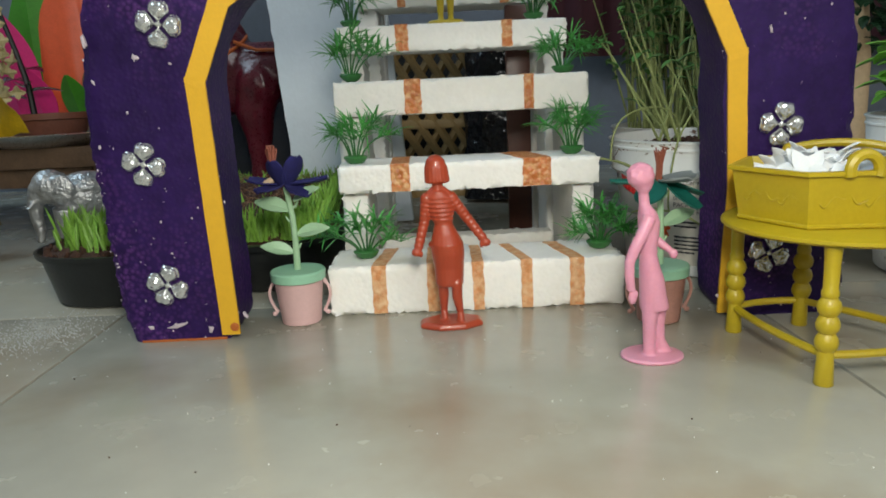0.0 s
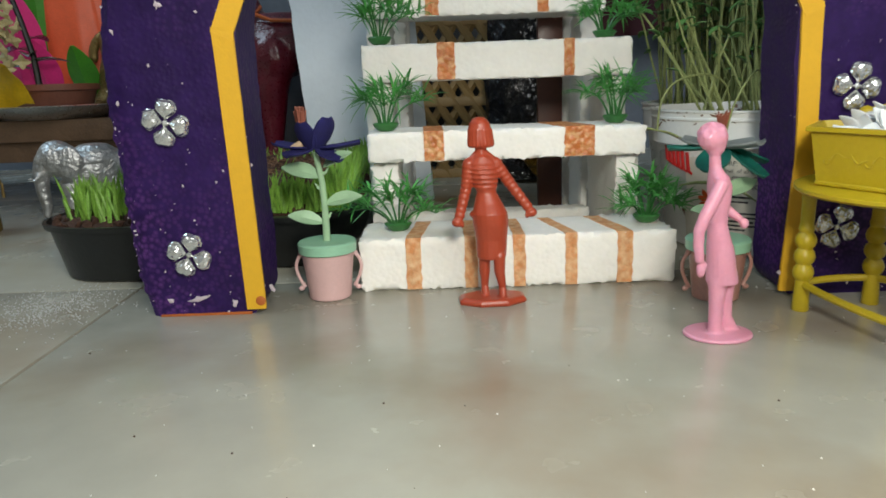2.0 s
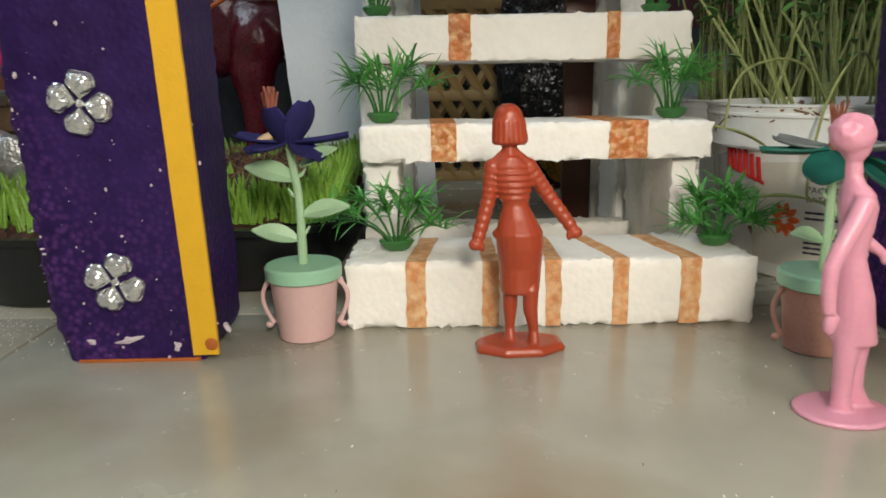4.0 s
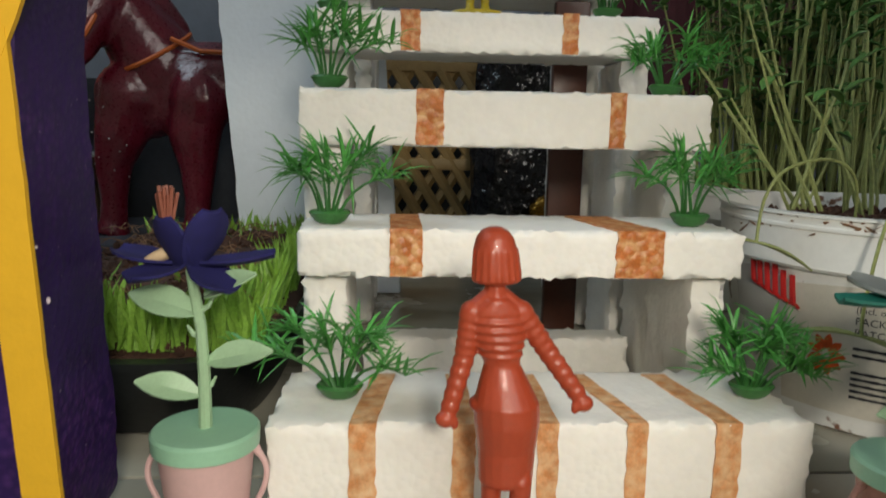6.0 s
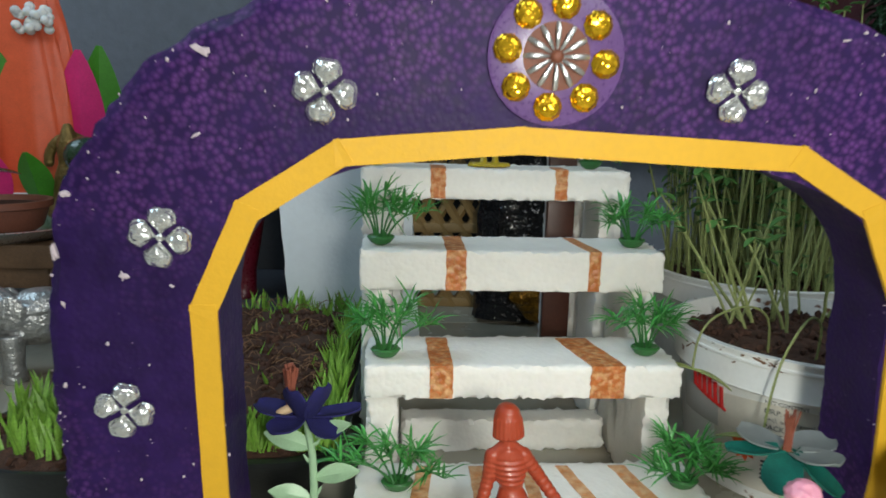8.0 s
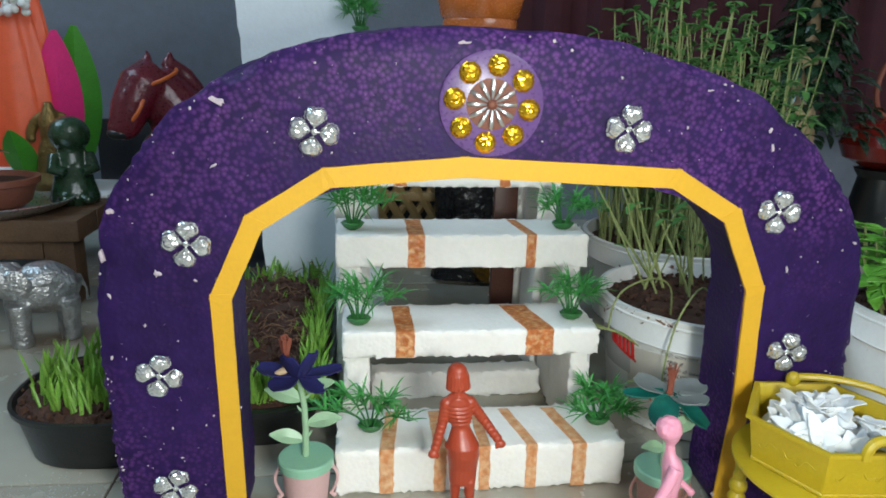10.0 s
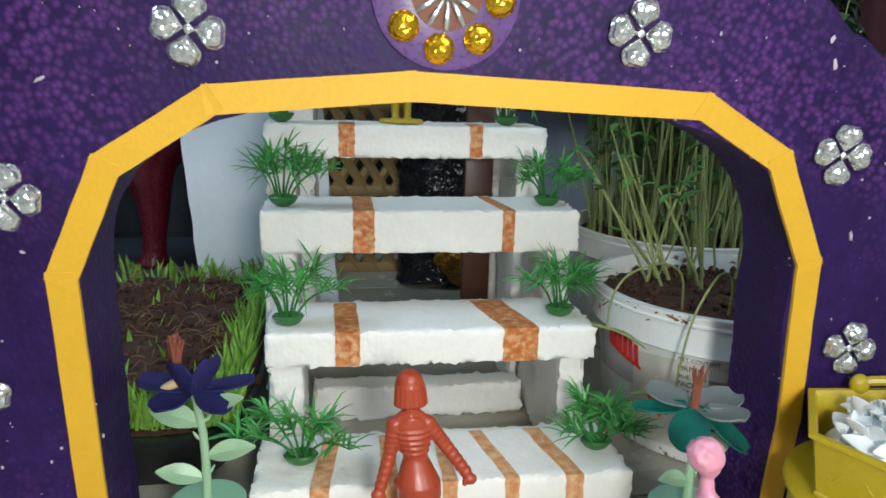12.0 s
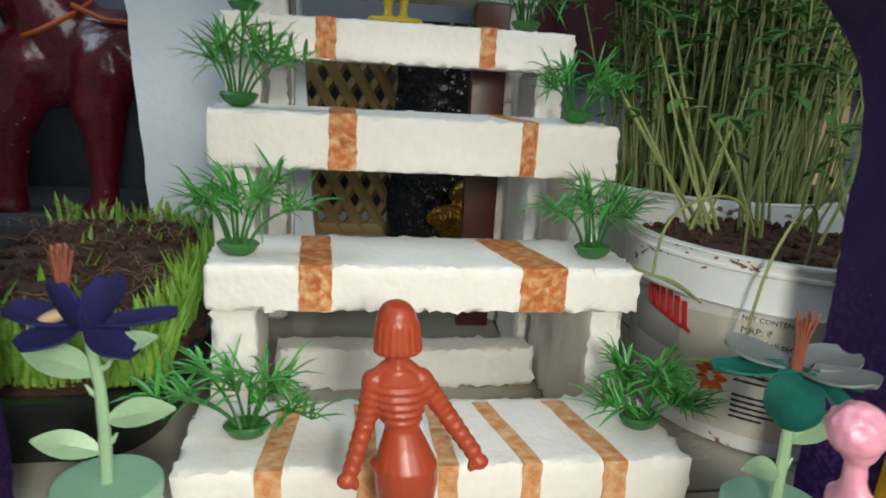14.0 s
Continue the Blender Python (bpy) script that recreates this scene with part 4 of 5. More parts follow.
# ---- planters and buckets ----
def soil_mound(bm, outline, z, lift, seed, rings=9):
    """Crumbly earth filling an outline, piled up slightly to the middle."""
    cx, cy = sum(p[0] for p in outline) / len(outline), sum(p[1] for p in outline) / len(outline)
    loops = []
    for i in range(rings):
        s = 1 - i / rings
        row = []
        for x, y in outline:
            px, py = cx + (x - cx) * s, cy + (y - cy) * s
            h = z + lift * (1 - s ** 5) + (0.28 * noise.noise(Vector((px * 1.3, py * 1.3, seed))) + 0.22 * noise.noise(Vector((px * 3.1, py * 3.1, seed))) if i else 0)
            row.append((px, py, h))
        loops.append(row)
    loft(bm, [[(cx + (x - cx) * 0.9, cy + (y - cy) * 0.9, z - 0.5) for x, y in outline]] + loops)


def crumbs(bm, outline, z, lift, seed, count):
    rnd = random.Random(seed)
    cx, cy = sum(p[0] for p in outline) / len(outline), sum(p[1] for p in outline) / len(outline)
    for k in range(count):
        x, y = rnd.choice(outline)
        s = math.sqrt(rnd.random()) * 0.96
        r = rnd.uniform(0.06, 0.26)
        made = bmesh.ops.create_icosphere(bm, subdivisions=1, radius=r)
        c = Vector((cx + (x - cx) * s + rnd.uniform(-0.5, 0.5) * s, cy + (y - cy) * s + rnd.uniform(-0.5, 0.5) * s, z + lift * (1 - s ** 5) + 0.05))
        for v in made["verts"]:
            v.co = v.co * rnd.uniform(0.7, 1.3) + c


def grass_patch(bm, spots, z, height, seed, width=0.24):
    rnd = random.Random(seed)
    for x, y in spots:
        h = height * rnd.uniform(0.55, 1.15) * (1.2 if x > 4.4 else 1)
        a = rnd.uniform(0, 6.28)
        d = rnd.uniform(0.05, 0.6) * h
        blade(bm, (x, y, z), (x + d * math.cos(a), y + d * math.sin(a), z + h), 0.06 * h, width * rnd.uniform(0.7, 1.2), (0.9, 1.0, 0.95))


def oval(rx, ry, n=40, power=2.0):
    out = []
    for i in range(n):
        c, s = math.cos(2 * math.pi * i / n), math.sin(2 * math.pi * i / n)
        out.append((rx * math.copysign(abs(c) ** (2 / power), c), ry * math.copysign(abs(s) ** (2 / power), s)))
    return out


def planter(x, y, rx, ry, h, label, power, lift, spots, grass_h, seed, clods):
    ob = thing("planter", x, y, 0, label, "planter", "black planters")
    bm = bmesh.new()
    o = oval(rx, ry, 48, power)
    loft(bm, [[(px * s, py * s, z) for px, py in o] for s, z in ((0.80, 0), (0.84, 0.12), (0.955, h - 0.3), (1.0, h - 0.28), (1.01, h), (0.97, h + 0.02), (0.94, h - 0.2), (0.85, 0.5))])
    part("tub", bm, BLACK, ob, "black plastic tub")
    inner = [(px * 0.945, py * 0.945) for px, py in o]
    bm = bmesh.new()
    soil_mound(bm, inner, h - 0.25, lift, seed, 12)
    crumbs(bm, inner, h - 0.2, lift, seed, clods)
    tagged(part("soil", bm, SOIL, ob, "crumbly brown soil"), kind="stuff")
    bm = bmesh.new()
    grass_patch(bm, spots, h + 0.1, grass_h, seed)
    tagged(part("wheat_grass", bm, GRASS, ob, "young green wheat grass"), kind="stuff")
    return ob


rnd = random.Random(3)
spots = []
while len(spots) < 210:
    a, s = rnd.uniform(0, 6.28), math.sqrt(rnd.random()) * 0.86
    x, y = 4.9 * s * math.cos(a), 4.4 * s * math.sin(a)
    if (x < 0.6 or y > 0.8) and noise.noise(Vector((x * 0.5, y * 0.5, 1))) > -0.25:
        spots.append((x, y))
planter(-19.6, 37.9, 5.0, 4.6, 3.0, "black oval tub of soil with young wheat grass", 2.4, 0.4, spots, 1.95, 3, 200)

spots = []
for k in range(430):
    spots.append((rnd.uniform(-5.4, 5.4), -10.6 + abs(rnd.gauss(0, 0.7))))
for k in range(190):
    spots.append((5.2 - abs(rnd.gauss(0, 0.45)), rnd.uniform(-10.5, 5)))
for k in range(26):
    cx, cy = rnd.uniform(-5, 4), rnd.uniform(-7, 10)
    for j in range(3):
        spots.append((cx + rnd.gauss(0, 0.3), cy + rnd.gauss(0, 0.3)))
for k in range(13):
    cx, cy = rnd.uniform(-5.2, 5), 9.6 + rnd.gauss(0, 0.7)
    for j in range(6):
        spots.append((cx + rnd.gauss(0, 0.25), cy + rnd.gauss(0, 0.3)))
long_tub = planter(-13.6, 45.3, 5.85, 11.4, 3.1, "long black tub of brown soil fringed with wheat grass", 5.0, 1.5, spots, 1.95, 7, 1700)


bm = bmesh.new()
for k in range(220):
    x, y = rnd.uniform(-5.2, 5.2), rnd.uniform(-9.5, 10)
    a = rnd.uniform(0, 6.28)
    d = Vector((math.cos(a), math.sin(a), 0)) * rnd.uniform(0.25, 0.7)
    p = Vector((x, y, 4.5 + rnd.uniform(-0.1, 0.25)))
    tube(bm, [p - d, p + Vector((0, 0, rnd.uniform(0.05, 0.35))), p + d], 0.025, 4)
tagged(part("root_threads", bm, ROOT, long_tub, "pale brown root threads in the soil"), kind="stuff")


def bucket(x, y, r, h, label, seed, stalks=(), rz=0):
    ob = thing("bucket", x, y, 0, label, "bucket", "white buckets", rz=rz)
    bm = bmesh.new()
    lathe(bm, ((r * 0.80, 0), (r * 0.83, 0.1), (r * 0.93, h - 1.95), (r * 0.965, h - 1.9), (r * 0.975, h - 1.8), (r * 0.968, h - 1.7), (r * 0.98, h - 0.55), (r * 0.99, h - 0.5), (r * 0.99, h - 0.4), (r * 0.982, h - 0.36), (r * 0.985, h - 0.12),
               (r, h - 0.08), (r, h), (r * 0.955, h + 0.02), (r * 0.94, h - 0.3), (r * 0.85, 1.2)), 72)
    part("bucket_shell", bm, BUCKET, ob, "white plastic shell smeared with soil")
    o = oval(r * 0.93, r * 0.93, 40)
    bm = bmesh.new()
    soil_mound(bm, o, h - 0.95, 0.3, seed, 12)
    crumbs(bm, o, h - 0.9, 0.3, seed, 350)
    tagged(part("soil", bm, SOIL, ob, "dark crumbly soil"), kind="stuff")
    return ob


def stalk(bm, leaf_bm, root, top, bend, r, rnd, leaves=3):
    pts = []
    a, b = Vector(root), Vector(top)
    w = rnd.uniform(0, 6.28)
    for i in range(8):
        u = i / 7
        pts.append(a.lerp(b, u) + Vector((math.cos(w), math.sin(w), 0)) * bend * math.sin(math.pi * u) + Vector((0.18 * noise.noise(Vector((root[0] * 3, u * 4, 0))), 0.18 * noise.noise(Vector((root[1] * 3, u * 4, 7))), 0)))
    tube(bm, pts, [r * (1 - 0.45 * i / 7) for i in range(8)], 5)
    for k in range(leaves):
        u = 1 - rnd.random() ** 2.6 * 0.6
        p = pts[min(7, round(u * 7))]
        q = rnd.uniform(0, 6.28)
        length = rnd.uniform(0.45, 1.15)
        leaf(leaf_bm, Matrix.Translation(p) @ Matrix.Rotation(q, 4, "Z") @ Matrix.Rotation(rnd.uniform(-0.7, 0.5), 4, "Y"), length, length * 0.5, 0.2, 3)


front_bucket = bucket(15.3, 39.5, 6.6, 7.5, "white paint bucket with soil and drooping sprouts", 41)
rear_bucket = bucket(20.8, 55.5, 8.0, 7.2, "white bucket densely planted with tall green sprouts", 42)
rnd = random.Random(9)
for ob, r, h, count, tall, lean in ((rear_bucket, 7.0, 6.4, 260, 17.0, 1.4), (front_bucket, 5.0, 6.7, 26, 8.0, 1.6)):
    stems, leaves = bmesh.new(), bmesh.new()
    for k in range(count):
        a, s = rnd.uniform(0, 6.28), math.sqrt(rnd.random()) * r
        x, y = s * math.cos(a), s * math.sin(a)
        if ob is front_bucket and y < 0:
            y = -y
        t = tall * (0.62 + 0.55 * rnd.random() ** 2.6)
        stalk(stems, leaves, (x, y, h), (x * 1.12 + rnd.gauss(0, lean), y * 1.05 + rnd.gauss(0, lean), h + t), rnd.uniform(0, 0.7), rnd.uniform(0.07, 0.12), rnd, 13 if ob is rear_bucket else 3)
    tagged(part("stem_thicket", stems, STEM, ob, "thin pale green stems"), kind="stuff")
    tagged(part("sprout_foliage", leaves, SPROUT_LEAF, ob, "small dark green leaves"), kind="stuff")
# stems that hang over the rim of the near bucket
for pts in (((-1.8, -3.6, 6.8), (-2.2, -4.3, 8.8), (-3.4, -5.2, 9.4), (-4.6, -5.6, 7.6), (-5.0, -5.6, 5.0), (-4.9, -5.5, 3.8)), ((-0.5, -3.5, 6.8), (-0.2, -3.8, 9.5), (0.4, -4.3, 10.3), (1.1, -4.6, 8.8), (1.3, -4.7, 7.0)),
            ((-3.2, -2.0, 6.8), (-3.6, -2.4, 8.6), (-4.8, -2.8, 9.3), (-6.6, -3.4, 9.0), (-7.4, -3.6, 8.0), (-7.6, -3.7, 6.3))):
    bm = bmesh.new()
    fine = []
    for a, b, c, d in zip([pts[0], *pts], pts, pts[1:], [*pts[2:], pts[-1]]):
        for j in range(4):
            u = j / 4
            fine.append([0.5 * (2 * b[i] + (c[i] - a[i]) * u + (2 * a[i] - 5 * b[i] + 4 * c[i] - d[i]) * u * u + (3 * b[i] - a[i] - 3 * c[i] + d[i]) * u ** 3) for i in range(3)])
    tube(bm, fine, 0.055, 6)
    e = Vector(fine[-1])
    for q in (-0.3, 2.7):
        leaf(bm, Matrix.Translation(e) @ Matrix.Rotation(q, 4, "Z") @ Matrix.Rotation(0.25 if q < 0 else -0.15, 4, "Y"), 1.9, 0.5, 0.2, 5)
    part("hanging_stem", bm, STEM, front_bucket, "long stem drooping over the rim")


# ---- printing on the near bucket ----
def wrap(bm, mid, z0, r):
    """Bends a flat drawing (x along, y up, in cm) round the bucket at an angle in degrees."""
    for v in bm.verts:
        a = radians(mid) + v.co.x / r
        slope = 0.83 + 0.10 * ((z0 + v.co.y - 0.1) / 5.45)
        rr = 6.6 * slope + 0.035 + v.co.z
        v.co = Vector((rr * math.cos(a), rr * math.sin(a), z0 + v.co.y))


def lettering(text, size, x, y):
    curve = bpy.data.curves.new("lettering", "FONT")
    curve.body, curve.size, curve.extrude, curve.resolution_u = text, size, 0.004, 2
    ob = new("lettering", curve)
    ob.location = (x, y, 0)
    dg = bpy.context.evaluated_depsgraph_get()
    dg.update()
    bm = bmesh.new()
    bm.from_mesh(ob.evaluated_get(dg).to_mesh())
    bmesh.ops.translate(bm, verts=bm.verts, vec=(x, y, 0))
    bpy.data.objects.remove(ob)
    return bm


def label_patch(name, x0, x1, z0, z1, mid, material, text, lift):
    """A sheet of label bent round the bucket, its top edge slightly bowed."""
    bm = bmesh.new()
    n = 26
    rings = []
    for i in range(n + 1):
        x = x0 + (x1 - x0) * i / n
        top = z1 + 0.25 * math.sin(math.pi * i / n)
        rings.append([(x, z0 + (top - z0) * q / 6, lift) for q in range(7)] + [(x, z0 + (top - z0) * q / 6, lift - 0.012) for q in range(6, -1, -1)])
    loft(bm, rings)
    wrap(bm, mid, 0.0, 6.1)
    part(name, bm, material, front_bucket, text)


label_patch("paper_label", -1.2, 5.4, 0.7, 5.0, 212, LABEL_CREAM, "cream printed label", -0.006)
label_patch("brand_patch", -2.6, 0.3, 3.2, 5.1, 200, GREY_INK, "grey patch behind the brand mark", 0.0)
# soil smeared and splashed below the rim
bm = bmesh.new()
rnd = random.Random(71)
for k in range(24):
    a, z = radians(rnd.uniform(180, 262)), 7.5 - 0.05 - abs(rnd.gauss(0, 0.42))
    w, h = rnd.choice((0.05, 0.08, 0.12, 0.35)), rnd.uniform(0.02, 0.06)
    rr = 6.6 * (0.968 + 0.012 * max(0, (z - 5.8) / 1.15) if z > 5.75 else 0.94) + 0.035
    rim = [1 + 0.7 * noise.noise(Vector((k * 3.1, i * 1.7, 2))) for i in range(9)]
    spin = rnd.uniform(-0.7, 0.7)
    rings = []
    for q, lift in ((1.0, -0.03), (0.9, 0.0), (0.4, 0.015)):
        row = []
        for i in range(9):
            u, v = w * rim[i] * q * math.cos(2 * math.pi * i / 9), h * rim[i] * q * math.sin(2 * math.pi * i / 9)
            u, v = u * math.cos(spin) - v * math.sin(spin), u * math.sin(spin) + v * math.cos(spin)
            b = a + u / rr
            row.append(((rr + lift) * math.cos(b), (rr + lift) * math.sin(b), z + v))
        rings.append(row)
    loft(bm, rings)
tagged(part("soil_splash", bm, ROOT, front_bucket, "brown soil smears below the rim"), kind="stuff")
for k, (text, size, y) in enumerate((("NET CONTENT", 0.26, 0.9), ("MRP: \u20b9", 0.36, 0.42), ("(Incl. of all taxes)", 0.31, 0.05), ("PACKED ON", 0.36, -0.36), ("BATCH NO.", 0.36, -0.76))):
    bm = lettering(text, size, 0, y)
    wrap(bm, 224.5, 4.35, 6.1)
    part("printed_line", bm, INK, front_bucket, "small black printed letters", smooth=False)
for k, (x, y, w) in enumerate(((0, -1.25, 1.5), (0, -1.5, 1.3), (0, -2.1, 1.7), (0, -2.32, 1.9), (0, -2.54, 1.6), (0, -2.76, 1.8), (0, -2.98, 1.2))):
    bm = bmesh.new()
    pts = [(x + w * j / 10, y + 0.05, 0) for j in range(11)]
    tube(bm, pts, [0.05 + 0.012 * math.sin(j * 2.1) for j in range(11)], 6)
    for v in bm.verts:
        v.co.z *= 0.12
    wrap(bm, 224.5, 4.35, 6.1)
    part("printed_bar", bm, INK, front_bucket, "line of small black print", smooth=False)
# red brand shape: plain slanted strokes
for k in range(6):
    bm = bmesh.new()
    x = -0.9 + 0.36 * k
    pts = [(x, 0.5 - 0.1 * k + (0.9 if k in (0, 3) else 0.3), 0.01), (x + 0.05, -0.2 - 0.1 * k, 0.01), (x + 0.3, -0.35 - 0.1 * k, 0.01)]
    tube(bm, pts, [0.10, 0.12, 0.06], 6)
    wrap(bm, 196, 5.0, 6.1)
    part("brand_stroke", bm, RED_INK, front_bucket, "red printed stroke")
bm = bmesh.new()
for k in range(9):
    a = k * 0.7
    leaf(bm, Matrix.Translation((0.12 * math.cos(a), 0.2 * math.sin(a), 0)) @ Matrix.Rotation(a, 4, "Z"), 0.55, 0.3, 0.0, 4)
for v in bm.verts:
    v.co.z *= 0.12
wrap(bm, 216.5, 2.75, 6.1)
part("printed_blossom", bm, ORANGE_INK, front_bucket, "orange and red printed blossom")


# ---- lettuce-like plants beside the arch ----
side_bucket = bucket(27.6, 34.0, 6.3, 8.4, "white bucket of light green leafy seedlings", 43)
leaves, stems = bmesh.new(), bmesh.new()
rnd = random.Random(15)
for k in range(210):
    a, s = rnd.uniform(0, 6.28), math.sqrt(rnd.random()) * 5.6
    x, y, h = s * math.cos(a), s * math.sin(a), rnd.uniform(1.5, 5.0)
    tube(stems, [(x * 0.8, y * 0.8, 7.3), (x, y, 7.4 + h)], [0.1, 0.07], 5)
    for j in range(2):
        leaf(leaves, Matrix.Translation((x, y, 7.4 + h)) @ Matrix.Rotation(rnd.uniform(0, 6.28), 4, "Z") @ Matrix.Rotation(rnd.uniform(-0.5, 0.4), 4, "Y"), rnd.uniform(1.2, 2.1), rnd.uniform(0.7, 1.1), 0.2, 4)
tagged(part("stem_thicket", stems, STEM, side_bucket, "thin green stems"), kind="stuff")
tagged(part("seedling_foliage", leaves, LETTUCE, side_bucket, "light green leaves"), kind="stuff")


# ---- statues and things in the background ----
def horse():
    bm = bmesh.new()
    # chest near the origin, hindquarters along +x, head turned to the viewer
    body(bm, [(-0.6, 0, 7.2, 1.8, 1.8), (0.6, 0, 8.2, 3.8, 2.6), (2.2, 0, 9.8, 5.4, 3.1), (2.8, 0, 11.4, 5.4, 3.0), (2.6, 0, 12.6, 4.6, 2.4), (2.8, 0, 13.4, 2.6, 1.4)], 20)
    ball(bm, (-1.8, -0.6, 9.6), 2.6, 2.4, 2.9)
    tube(bm, [(-0.4, 0, 11.0), (-2.0, -0.5, 13.2), (-3.2, -1.0, 15.2), (-3.8, -1.4, 16.4)], [3.0, 2.7, 2.2, 1.8], 16)
    tube(bm, [(-3.4, -1.3, 16.6), (-4.2, -2.3, 15.6), (-5.0, -3.3, 13.8), (-5.4, -3.8, 12.4)], [1.7, 2.0, 1.6, 1.3], 14)
    ball(bm, (-5.5, -3.9, 12.2), 1.3, 1.2, 1.0)
    for s in (-0.7, 0.7):
        tube(bm, [(-3.2 + s * 0.8, -1.3 + s, 17.2), (-3.0 + s * 1.0, -1.2 + s * 1.3, 18.7)], [0.6, 0.1], 8)
    for x, y, f in ((-3.6, -1.6, -0.6), (1.6, -1.7, 0.2), (6.4, -1.3, 0.5), (6.9, 1.3, 0.5)):
        tube(bm, [(x + 0.6, y, 9.5), (x, y, 6.8), (x + f, y, 4.8), (x + f - 0.1, y, 2.4), (x + f - 0.2, y, 0.9), (x + f - 0.4, y, 0)], [2.0, 1.75, 1.25, 0.9, 0.95, 1.3], 12)
        ball(bm, (x + 0.7, y, 9.6), 2.25, 2.1, 2.4)
    tube(bm, [(7.8, 0, 12.0), (9.4, 0, 11.0), (10.0, 0, 8.0), (9.8, 0, 4.0)], [0.7, 1.0, 0.9, 0.3], 10)
    tube(bm, [(-2.8, -0.6, 18.0), (-1.4, 0.2, 16.6), (0.2, 0.2, 14.4), (1.2, 0, 12.8)], [0.4, 0.7, 0.7, 0.3], 8)
    bm = fuse(bm, 0.22)
    cords = bmesh.new()
    for c, r, tilt in (((-4.95, -3.25, 13.9), 1.72, 1.05), ((-3.7, -1.6, 16.2), 2.2, 0.4), ((-1.6, -0.4, 12.7), 2.9, 0.55)):
        m = Matrix.Translation(c) @ Matrix.Rotation(0.75, 4, "Z") @ Matrix.Rotation(-tilt, 4, "Y")
        ring = [m @ Vector((r * math.cos(2 * math.pi * i / 24), r * math.sin(2 * math.pi * i / 24), 0)) for i in range(25)]
        tube(cords, ring, 0.17, 6)
    tube(cords, [(0.6, -2.5, 13.4), (2.6, -2.7, 12.6), (4.8, -2.6, 12.5)], 0.17, 6)
    eyes_and_glints = bmesh.new()
    for c in ((-5.6, -2.9, 15.6), (-4.0, -4.0, 15.6)):
        ball(eyes_and_glints, c, 0.26, 0.26, 0.26, 8, 6)
    # tiny silver balls modelled as highlights on the glossy lacquer
    for k in range(14):
        a = k * 1.3
        ball(eyes_and_glints, (-3.6 + 1.2 * math.cos(a), -3.2 - 0.2 * math.sin(a), 4.2 + 0.42 * k), 0.06, 0.06, 0.06, 6, 4)
    mouth = bmesh.new()
    ball(mouth, (-5.75, -4.4, 11.8), 0.95, 0.7, 0.5)
    return bm, ((cords, 1), (eyes_and_glints, 2), (mouth, 3))


bm, extra = horse()
statue("horse_statue", bm, [HORSE, ORANGE_CORD, SILVER, BLACK], -19.9, 65.5, 2.4, -4, "glossy maroon horse statue with orange painted harness", "statue", extra)
bm = bmesh.new()
box(bm, -27.5, -6.5, 59.5, 74, 0, 2.4, 0.2)
tagged(part("low_plinth", bm, NAVY), "low dark blue-grey plinth under the maroon horse", "plinth")


def elephant():
    bm = bmesh.new()
    ball(bm, (0.6, 0, 3.9), 2.5, 1.6, 1.9)
    ball(bm, (-1.9, -0.1, 4.9), 1.35, 1.2, 1.35)
    tube(bm, [(-2.6, -0.1, 4.9), (-3.05, -0.1, 3.9), (-3.1, -0.1, 2.6), (-2.95, -0.1, 1.3), (-3.15, -0.1, 0.7)], [0.8, 0.6, 0.48, 0.38, 0.3], 10)
    for x in (-1.2, 2.0):
        for y in (-0.85, 0.85):
            tube(bm, [(x, y, 3.2), (x, y, 1.2), (x, y, 0)], [0.85, 0.68, 0.75], 12)
    for s in (-1, 1):
        ball(bm, (-1.2, s * 1.25, 4.7), 0.95, 0.28, 1.2, m=Matrix.Rotation(s * 0.3, 4, "Z"))
        tube(bm, [(-2.9, s * 0.55, 4.1), (-3.5, s * 0.75, 3.5), (-4.0, s * 0.75, 3.5)], [0.16, 0.13, 0.05], 8)
    tube(bm, [(3.0, 0, 4.6), (3.4, 0, 3.4), (3.4, 0, 2.4)], [0.16, 0.12, 0.16], 8)
    body(bm, [(0.6, 0, 4.6, 1.7, 1.68), (0.6, 0, 5.4, 1.5, 1.25), (0.6, 0, 5.75, 1.0, 0.8), (0.6, 0, 5.85, 0.5, 0.4)])
    return fuse(bm, 0.12)


statue("elephant_statue", elephant(), [SILVER], -29.7, 52.0, 0, 30, "small embossed silver elephant statue on the floor", "statue")
statue("elephant_statue", elephant(), [GOLD], -37.6, 48.0, 0, 15, "small dark gold elephant statue on the floor", "statue")

bench = thing("low_bench", -44.5, 68, 0, "low brown wooden bench holding ornaments", "bench")
for k in range(4):
    bm = bmesh.new()
    box(bm, -15.5, 15.5, -9 + 4.55 * k, -4.55 + 4.55 * k, 5.6, 7.4, 0.12)
    part("plank", bm, WOOD, bench)
for x in (-13.5, 13.6):
    for y in (-7.2, 7.2):
        bm = bmesh.new()
        box(bm, x - 1.2, x + 1.2, y - 1.2, y + 1.2, 0, 5.6, 0.1)
        part("leg", bm, WOOD, bench)
bm = bmesh.new()
box(bm, -12.3, 12.3, -8.3, -7.5, 3.9, 5.6, 0.08)
part("apron", bm, WOOD, bench)

bm = bmesh.new()
box(bm, -50, -29.6, 68, 76.8, 7.42, 7.75, 0.1)
tagged(part("white_cloth", bm, PETAL_WHITE), "folded white cloth lying on the bench", "cloth")
bm = bmesh.new()
lathe(bm, ((4.2, 0), (5.6, 0.55), (6.2, 1.0), (6.3, 1.1), (6.15, 1.15), (5.5, 0.75), (4.0, 0.2)), 44)
ob = part("metal_plate", bm, STEEL)
